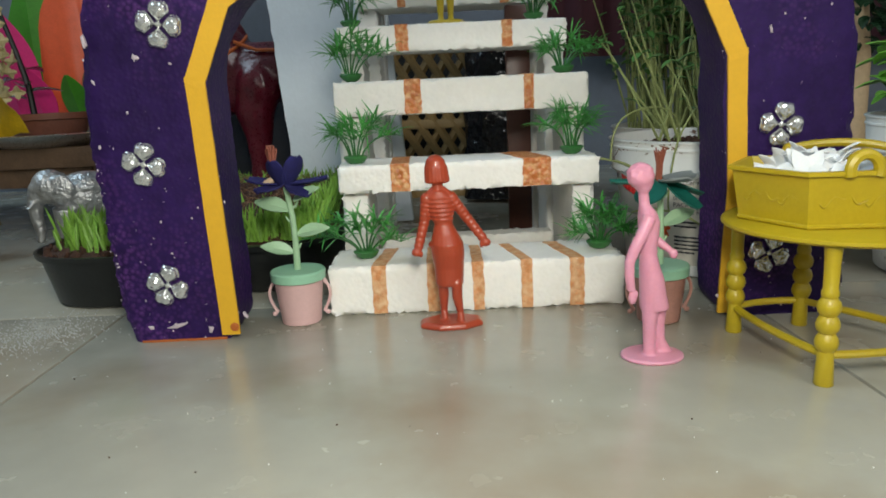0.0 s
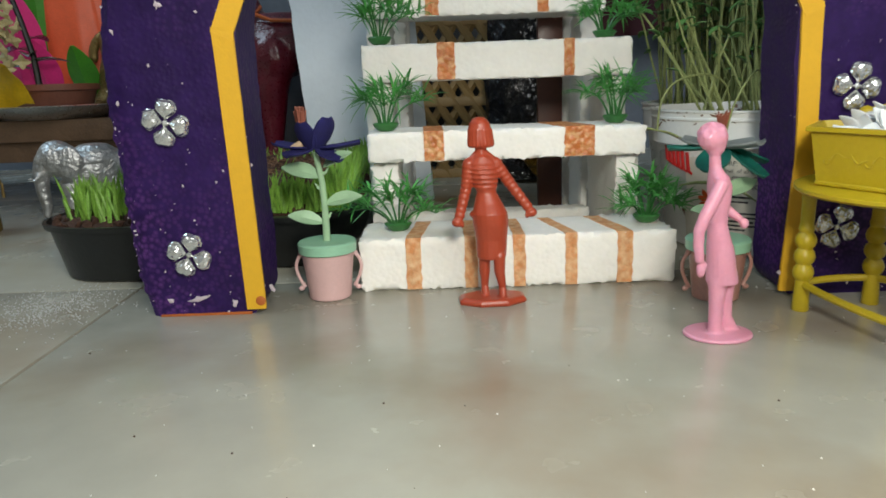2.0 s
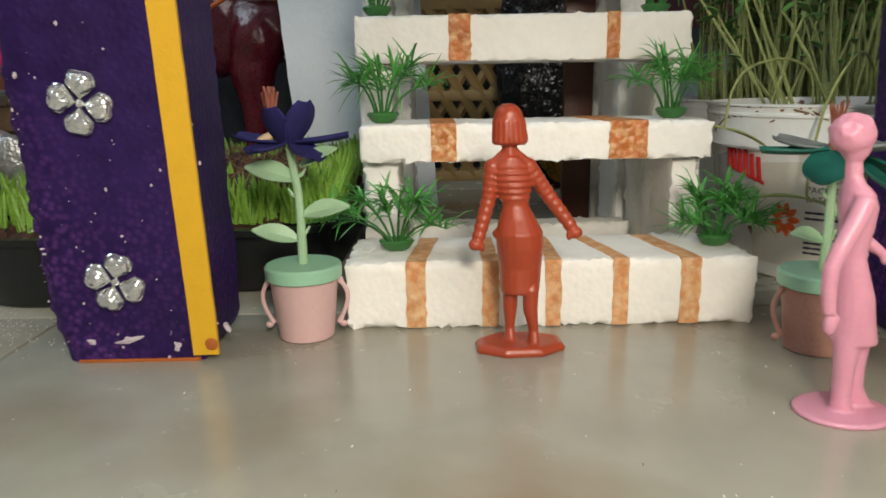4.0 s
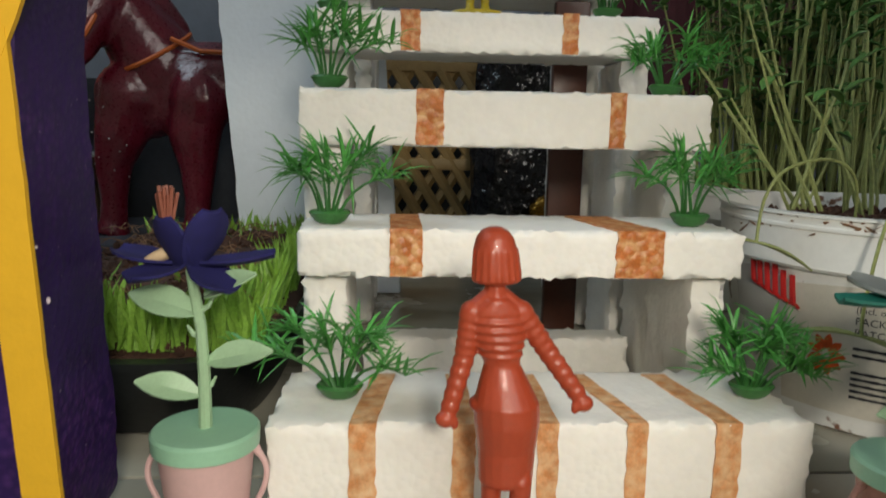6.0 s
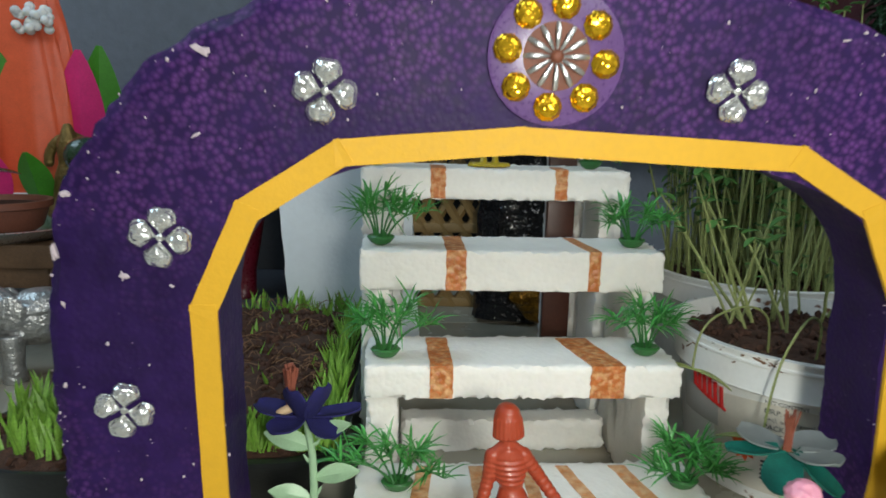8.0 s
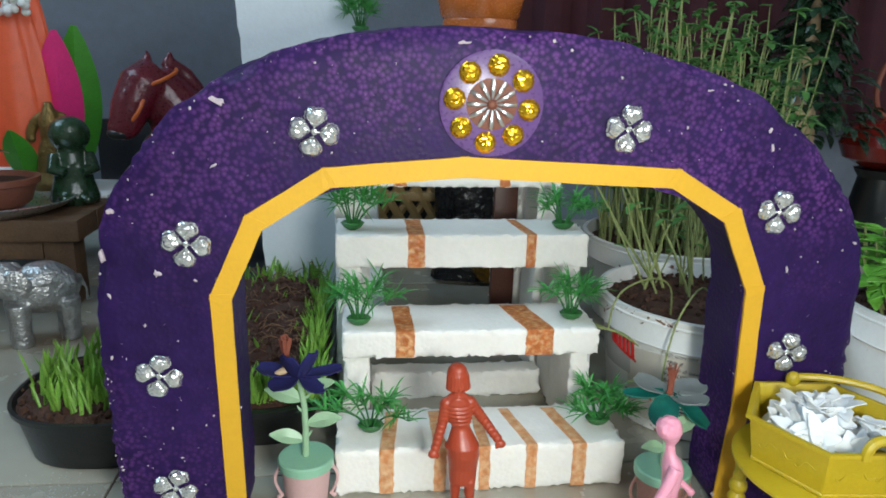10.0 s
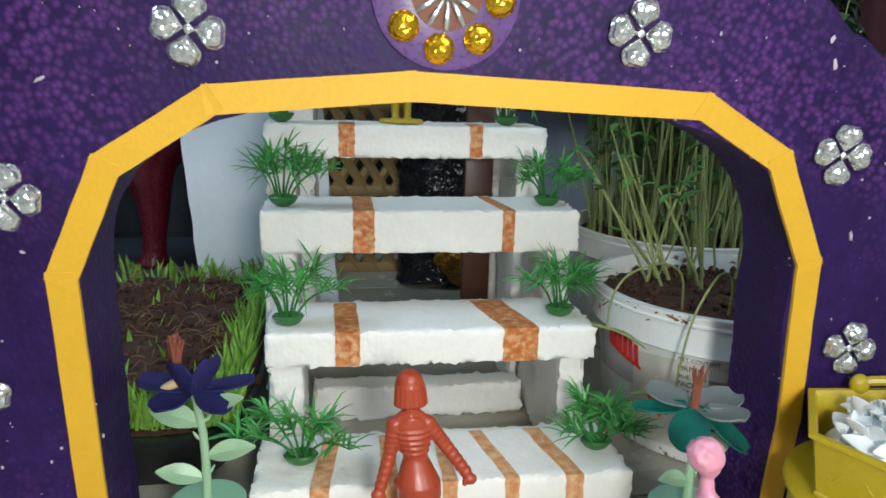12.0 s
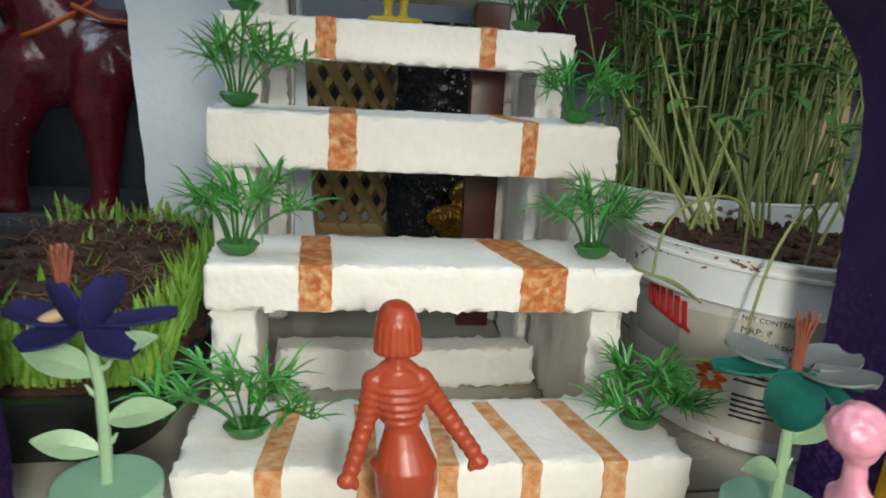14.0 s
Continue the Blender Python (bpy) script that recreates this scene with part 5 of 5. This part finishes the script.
ob.matrix_basis = pose(-0.368, 0.626, 0.0742)
tagged(ob, "shallow steel plate standing on the bench", "plate")
pot = thing("clay_pot", -37.0, 62.8, 7.7, "dark terracotta pot with a twig standing on the plate", "pot")
bm = bmesh.new()
lathe(bm, ((2.2, 0), (2.9, 0.5), (3.4, 2.0), (3.7, 2.1), (3.7, 2.6), (3.3, 2.6), (3.0, 1.5)), 30)
part("pot_body", bm, CLAY, pot)
bm = bmesh.new()
lathe(bm, ((3.2, 1.9), (3.0, 2.2), (1.0, 2.4)), 24)
part("soil", bm, SOIL, pot)
bm = bmesh.new()
tube(bm, [(-1.2, 0, 2.4), (-1.3, 0, 5.0), (-1.9, 0, 8.0), (-2.8, 0, 11.5), (-3.0, 0, 14.0)], [0.28, 0.26, 0.24, 0.2, 0.12], 8)
tube(bm, [(-2.2, 0, 9.0), (-3.6, -0.6, 9.6), (-5.0, -1.2, 9.2)], [0.18, 0.14, 0.06], 6)
part("twig", bm, BLACK, pot, "dark bent twig")
for k, (a, z) in enumerate(((0.3, 4.5), (2.6, 5.5), (3.6, 4.0), (5.2, 5.0), (1.5, 6.4))):
    bm = bmesh.new()
    leaf(bm, Matrix.Translation((-1.7, 0, z)) @ Matrix.Rotation(a, 4, "Z") @ Matrix.Rotation(-0.3, 4, "Y"), 3.0, 1.4, 0.3)
    part("leaf", bm, DARK_GREEN, pot, "dark glossy leaf")
bm = bmesh.new()
rnd = random.Random(61)
for k in range(60):
    m = Matrix.Translation((-3.2 + rnd.gauss(0, 0.8), -1.6 + rnd.gauss(0, 0.6), 8.0 + rnd.gauss(0, 2.0))) @ Matrix.Rotation(rnd.uniform(0, 6.28), 4, "Z") @ Matrix.Rotation(rnd.uniform(0.5, 2.2), 4, "X")
    for j in range(4):
        leaf(bm, m @ Matrix.Rotation(j * math.pi / 2, 4, "Z") @ Matrix.Rotation(-0.35, 4, "Y"), 0.7, 0.5, 0.1, 4)
part("blossom_cluster", bm, CREAM_PETAL, pot, "cluster of cream yellow blossoms")


def squat_figure():
    bm = bmesh.new()
    body(bm, [(0, 0, 0, 2.0, 1.8), (0, 0, 0.6, 2.1, 1.9), (0, 0, 2.0, 1.7, 1.5), (0, 0, 3.8, 1.5, 1.3), (0, 0, 5.0, 1.1, 1.0)], 18)
    ball(bm, (0, -0.1, 6.2), 1.75, 1.6, 1.6)
    for s in (-1, 1):
        tube(bm, [(s * 1.3, -0.3, 4.4), (s * 1.7, -1.2, 3.2), (s * 0.7, -1.6, 3.0)], [0.6, 0.5, 0.45], 8)
        ball(bm, (s * 0.8, -1.2, 0.6), 0.8, 1.2, 0.6)
    return fuse(bm, 0.16)


statue("green_figurine", squat_figure(), [DARK_GREEN], -31.6, 66.0, 7.42, 25, "dark green glazed squat figurine on the bench", "figurine")


def gilt_idol():
    bm = bmesh.new()
    body(bm, [(0, 0, 0, 2.2, 1.6), (0, 0, 1.0, 2.3, 1.7), (0, 0, 2.0, 1.6, 1.2), (0, 0, 4.0, 1.3, 1.0), (0, 0, 5.0, 0.9, 0.8), (0, 0, 6.4, 1.0, 0.9), (0, 0, 7.0, 0.8, 0.8), (0, 0, 8.4, 0.3, 0.3)], 16)
    for i in range(15):
        a = math.pi * i / 14
        ball(bm, (2.0 * math.cos(a), 0.5, 5.0 + 2.2 * math.sin(a)), 0.5, 0.4, 0.5, 8, 6)
    return fuse(bm, 0.16)


statue("gilt_figurine", gilt_idol(), [GOLD], -34.4, 69.2, 7.75, 0, "small ornate gilt figurine standing on the bench", "figurine")


def lotus_seat():
    ob = thing("lotus_ornament", -39.0, 72.4, 7.75, "large coral draped ornament ringed by magenta and green petals", "ornament")
    bm = bmesh.new()
    rings = []
    for i in range(22):
        u = i / 21
        r = 3.9 - 1.2 * u + 0.9 * math.sin(u * 3.1)
        rings.append([(r * (1 + 0.07 * math.sin(14 * 2 * math.pi * k / 72 + u * 5)) * math.cos(2 * math.pi * k / 72), 0.55 * r * (1 + 0.05 * math.sin(9 * 2 * math.pi * k / 72)) * math.sin(2 * math.pi * k / 72), 2.0 + 18 * u) for k in range(72)])
    loft(bm, rings)
    part("draped_body", bm, CORAL, ob, "coral folded drapery")
    bm = bmesh.new()
    for k in range(30):
        ball(bm, (2.2 + random.uniform(-1.5, 1.5), -2.8 + random.uniform(-0.5, 0.4), 17.0 + random.uniform(-1.0, 1.0)), 0.42, 0.36, 0.4, 9, 6)
    part("white_blossoms", bm, PETAL_WHITE, ob, "cluster of white blossoms")
    for bx, by, a, m, length, lean, tip in ((-3.9, -3.0, -1.7, LOTUS_PINK, 12.0, -1.40, -0.06), (4.0, 0.4, -1.2, LOTUS_PINK, 14.0, -1.42, 0.03), (5.0, 1.6, -1.3, LOTUS_GREEN, 14.5, -1.45, 0.06),
                                          (-2.6, -1.6, -1.6, LOTUS_GREEN, 14.5, -1.45, 0.04), (-5.4, 0.2, -1.8, LOTUS_GREEN, 12.0, -1.35, -0.1), (-1.6, -2.8, -1.6, LOTUS_PINK, 6.5, -1.1, 0.0), (2.0, -2.8, -1.5, LOTUS_GREEN, 6.0, -1.0, 0.0)):
        bm = bmesh.new()
        leaf(bm, Matrix.Translation((bx, by, 0.8)) @ Matrix.Rotation(tip, 4, "Y") @ Matrix.Rotation(a, 4, "Z") @ Matrix.Rotation(lean, 4, "Y"), length, length * (0.30 if bx > 3 else 0.46), -0.05, 12)
        part("petal", bm, m, ob, "magenta petal" if m is LOTUS_PINK else "bright green petal")
    bm = bmesh.new()
    lathe(bm, ((5.2, 0), (5.6, 0.5), (5.2, 1.6), (4.4, 2.2)), 30, sy=0.6)
    part("base", bm, PETAL_WHITE, ob)
    return ob


lotus_seat()
# yellow satin cloth hanging at the edge of the bench
bm = bmesh.new()
rows = []
for i in range(15):
    u = i / 14
    rows.append([(-6 + 12 * k / 20, -1.5 + 3.0 * u + 0.35 * math.sin(k * 1.1 + u * 3), 3.4 - 3.2 * u * u + 0.35 * math.sin(k * 0.8 + u * 5)) for k in range(21)] +
                [(-6 + 12 * k / 20, -1.5 + 3.0 * u + 0.35 * math.sin(k * 1.1 + u * 3) + 0.12, 3.25 - 3.2 * u * u + 0.35 * math.sin(k * 0.8 + u * 5)) for k in range(20, -1, -1)])
loft(bm, rows)
ob = part("yellow_cloth", bm, mat("yellow_satin", (0.62, 0.40, 0.015), 0.35, vary=0.2, scale=60))
ob.matrix_basis = pose(-0.425, 0.570, 0.084)
tagged(ob, "crumpled yellow satin cloth lying on the bench", "cloth")

# behind the stairs: crate, bag, upright plank
crate = thing("plastic_crate", 1.5, 70, 0, "straw-yellow plastic crate with diamond-shaped holes", "crate")
for k in range(-5, 12):
    for s in (-1, 1):
        bm = bmesh.new()
        x0 = -9 + 1.75 * k
        a, b = (x0, 0.0), (x0 + s * 9.5, 15.0)
        pts = []
        for i in range(13):
            u = i / 12
            px, pz = a[0] + (b[0] - a[0]) * u, a[1] + (b[1] - a[1]) * u
            if -9 <= px <= 9:
                pts.append((px, 0.12 * s, pz))
        if len(pts) > 2:
            tube(bm, pts, 0.46, 6)
            part("lattice_bar", bm, LATTICE, crate)
        else:
            bm.free()
for x0, x1, z0, z1 in ((-9.5, 9.5, 14.6, 16.2), (-9.5, 9.5, 0, 0.9), (-9.6, -8.4, 0.9, 14.6), (8.4, 9.6, 0.9, 14.6), (-9.5, 9.5, 7.0, 7.9)):
    bm = bmesh.new()
    box(bm, x0, x1, -0.5, 0.6, z0, z1, 0.15)
    part("crate_rail", bm, LATTICE, crate)
bm = bmesh.new()
box(bm, -9.5, 9.5, 9, 10, 0, 16.2, 0.15)
part("crate_back", bm, BLACK, crate)

bm = bmesh.new()
rings = []
for i in range(17):
    u = i / 16
    rings.append([((3.9 - 0.9 * u) * (1 + 0.16 * noise.noise(Vector((k * 0.5, u * 5, 1)))) * math.cos(2 * math.pi * k / 40), 2.0 * (1 + 0.25 * noise.noise(Vector((k * 0.6, u * 6, 4)))) * math.sin(2 * math.pi * k / 40), 16 * u) for k in range(40)])
loft(bm, rings)
ob = part("plastic_bag", bm, BAG)
ob.matrix_basis = pose(0.046, 0.655, 0.004)
tagged(ob, "crinkled shiny black plastic bag behind the stairs", "bag")
bm = bmesh.new()
for i in range(6):
    ball(bm, (random.uniform(-2.6, 2.6), random.uniform(-0.4, 0.4), 1.2 + random.uniform(0, 4.2)), 1.7, 0.8, 0.9, 9, 6, Matrix.Rotation(random.uniform(-0.6, 0.6), 4, "Y"))
ob = part("gold_wrapper", fuse(bm, 0.2), GOLD_FILM)
ob.matrix_basis = pose(0.052, 0.62, 0.0)
tagged(ob, "crumpled gold foil wrapper behind the stairs", "wrapper")
bm = bmesh.new()
box(bm, 3.4, 5.1, 48.5, 49.1, 0, 16.3, 0.12)
tagged(part("upright_plank", bm, REDWOOD), "red-brown upright plank behind the stairs", "plank")

# orange bowl on the top step
bowl = thing("orange_pot", 2.9, 55.2, 22.55, "glazed orange clay pot standing on the top step", "pot")
bm = bmesh.new()
lathe(bm, ((2.2, 0), (2.7, 0.15), (2.85, 1.1), (2.75, 1.3), (2.95, 1.5), (3.3, 3.0), (2.9, 4.6), (2.5, 5.0), (2.7, 5.4), (2.3, 5.4), (2.4, 3.0)), 40)
part("pot_body", bm, mat("orange_glaze", (0.48, 0.13, 0.025), 0.25, vary=0.25, scale=90, coat=0.4), bowl)

# right background: maroon curtain, dark ornamental tree, red bowl
bm = bmesh.new()
rings = []
for i in range(9):
    z = 14 + 60 * i / 8
    row = [(12 + 54 * k / 90, 86 + 0.9 * math.sin(k * 0.62) + 0.3 * math.sin(k * 1.7 + i * 0.4), z) for k in range(91)]
    rings.append(row + [(x, y + 0.3, z) for x, y, z in row[::-1]])
loft(bm, rings)
tagged(part("curtain", bm, MAROON_CLOTH), "dark maroon curtain hanging on the back wall", "curtain", kind="structure")
tree = thing("ornamental_tree", 43.5, 76, 0, "dark green ornamental conifer with a pale trunk", "tree")
bm = bmesh.new()
tube(bm, [(0, 0, 0), (0.2, 0, 12), (0, 0, 19), (0, 0, 30)], [2.2, 1.9, 1.3, 0.3], 14)
part("trunk", bm, CREAM, tree, "pale beige trunk")
bm = bmesh.new()
rnd = random.Random(8)
for k in range(620):
    z = rnd.uniform(13.5, 33)
    r = (33.5 - z) * 0.42 * rnd.uniform(0.35, 1.05)
    a = rnd.uniform(0, 6.28)
    leaf(bm, Matrix.Translation((r * math.cos(a), r * math.sin(a), z)) @ Matrix.Rotation(a + rnd.gauss(0, 0.4), 4, "Z") @ Matrix.Rotation(rnd.uniform(-0.2, 0.8), 4, "Y"), rnd.uniform(1.4, 2.4), 1.1, 0.3, 3)
part("crown", bm, DARK_GREEN, tree)
red = thing("red_bowl", 54.5, 75, 0, "red and black lacquered bowl on a dark stand", "bowl")
bm = bmesh.new()
lathe(bm, ((4, 0), (3.4, 4), (2.6, 9), (3.2, 10)), 30)
part("stand", bm, BLACK, red)
bm = bmesh.new()
lathe(bm, ((2.0, 10), (4.6, 11.2), (5.2, 12.8), (4.6, 14.4), (2.8, 15.4), (1.2, 15.8)), 34)
part("bowl_body", bm, mat("red_lacquer", (0.20, 0.015, 0.010), 0.22, vary=0.3, scale=80, coat=0.5), red)
bm = bmesh.new()
ring = [(-1 + 1.8 * math.cos(2 * math.pi * i / 24), 0, 19.2 + 3.2 * math.sin(2 * math.pi * i / 24)) for i in range(25)]
tube(bm, ring, 0.3, 8)
part("loop_handle", bm, STAMEN, red, "copper loop")

# ---- powder and crumbs on the floor ----
bm = bmesh.new()
rnd = random.Random(31)
for k in range(1000):
    x, y, r = rnd.gauss(0, 1.5), rnd.gauss(0, 1.6), rnd.uniform(0.015, 0.045)
    made = bmesh.ops.create_icosphere(bm, subdivisions=1, radius=r)
    bmesh.ops.translate(bm, verts=made["verts"], vec=(x, y, r * 0.4))
ob = part("spilled_powder", bm, POWDER)
ob.matrix_basis = pose(-0.214, 0.302, 0.0002)
tagged(ob, "thin patch of white powder spilled on the floor", "powder", kind="stuff")
bm = bmesh.new()
for k in range(110):
    x, y, r = rnd.gauss(-2, 11), rnd.uniform(12, 31), rnd.choice((0.008, 0.012, 0.018, 0.028))
    made = bmesh.ops.create_icosphere(bm, subdivisions=1, radius=r)
    bmesh.ops.translate(bm, verts=made["verts"], vec=(x, y, r * 0.5))
tagged(part("foam_crumbs", bm, FOAM), "tiny white foam crumbs scattered on the floor", "crumbs", kind="stuff")
bm = bmesh.new()
for k in range(16):
    x, y, r = rnd.gauss(-1, 12), rnd.uniform(14, 30), rnd.choice((0.015, 0.022, 0.035))
    made = bmesh.ops.create_icosphere(bm, subdivisions=1, radius=r)
    bmesh.ops.translate(bm, verts=made["verts"], vec=(x, y, r * 0.4))
tagged(part("soil_crumbs", bm, SOIL), "dark soil crumbs scattered on the floor", "crumbs", kind="stuff")

# ---- floor tiles ----
bm = bmesh.new()
box(bm, 0.07, 31.43, 0.07, 31.43, -1.0, 0.0, 0.06)
tile = mesh_of("tile", bm, TILE)
for i in range(-4, 5):
    for j in range(-5, 3):
        shared("tile", tile, floor, at(-18.4 + 31.5 * i, 33.0 + 31.5 * j, 0))
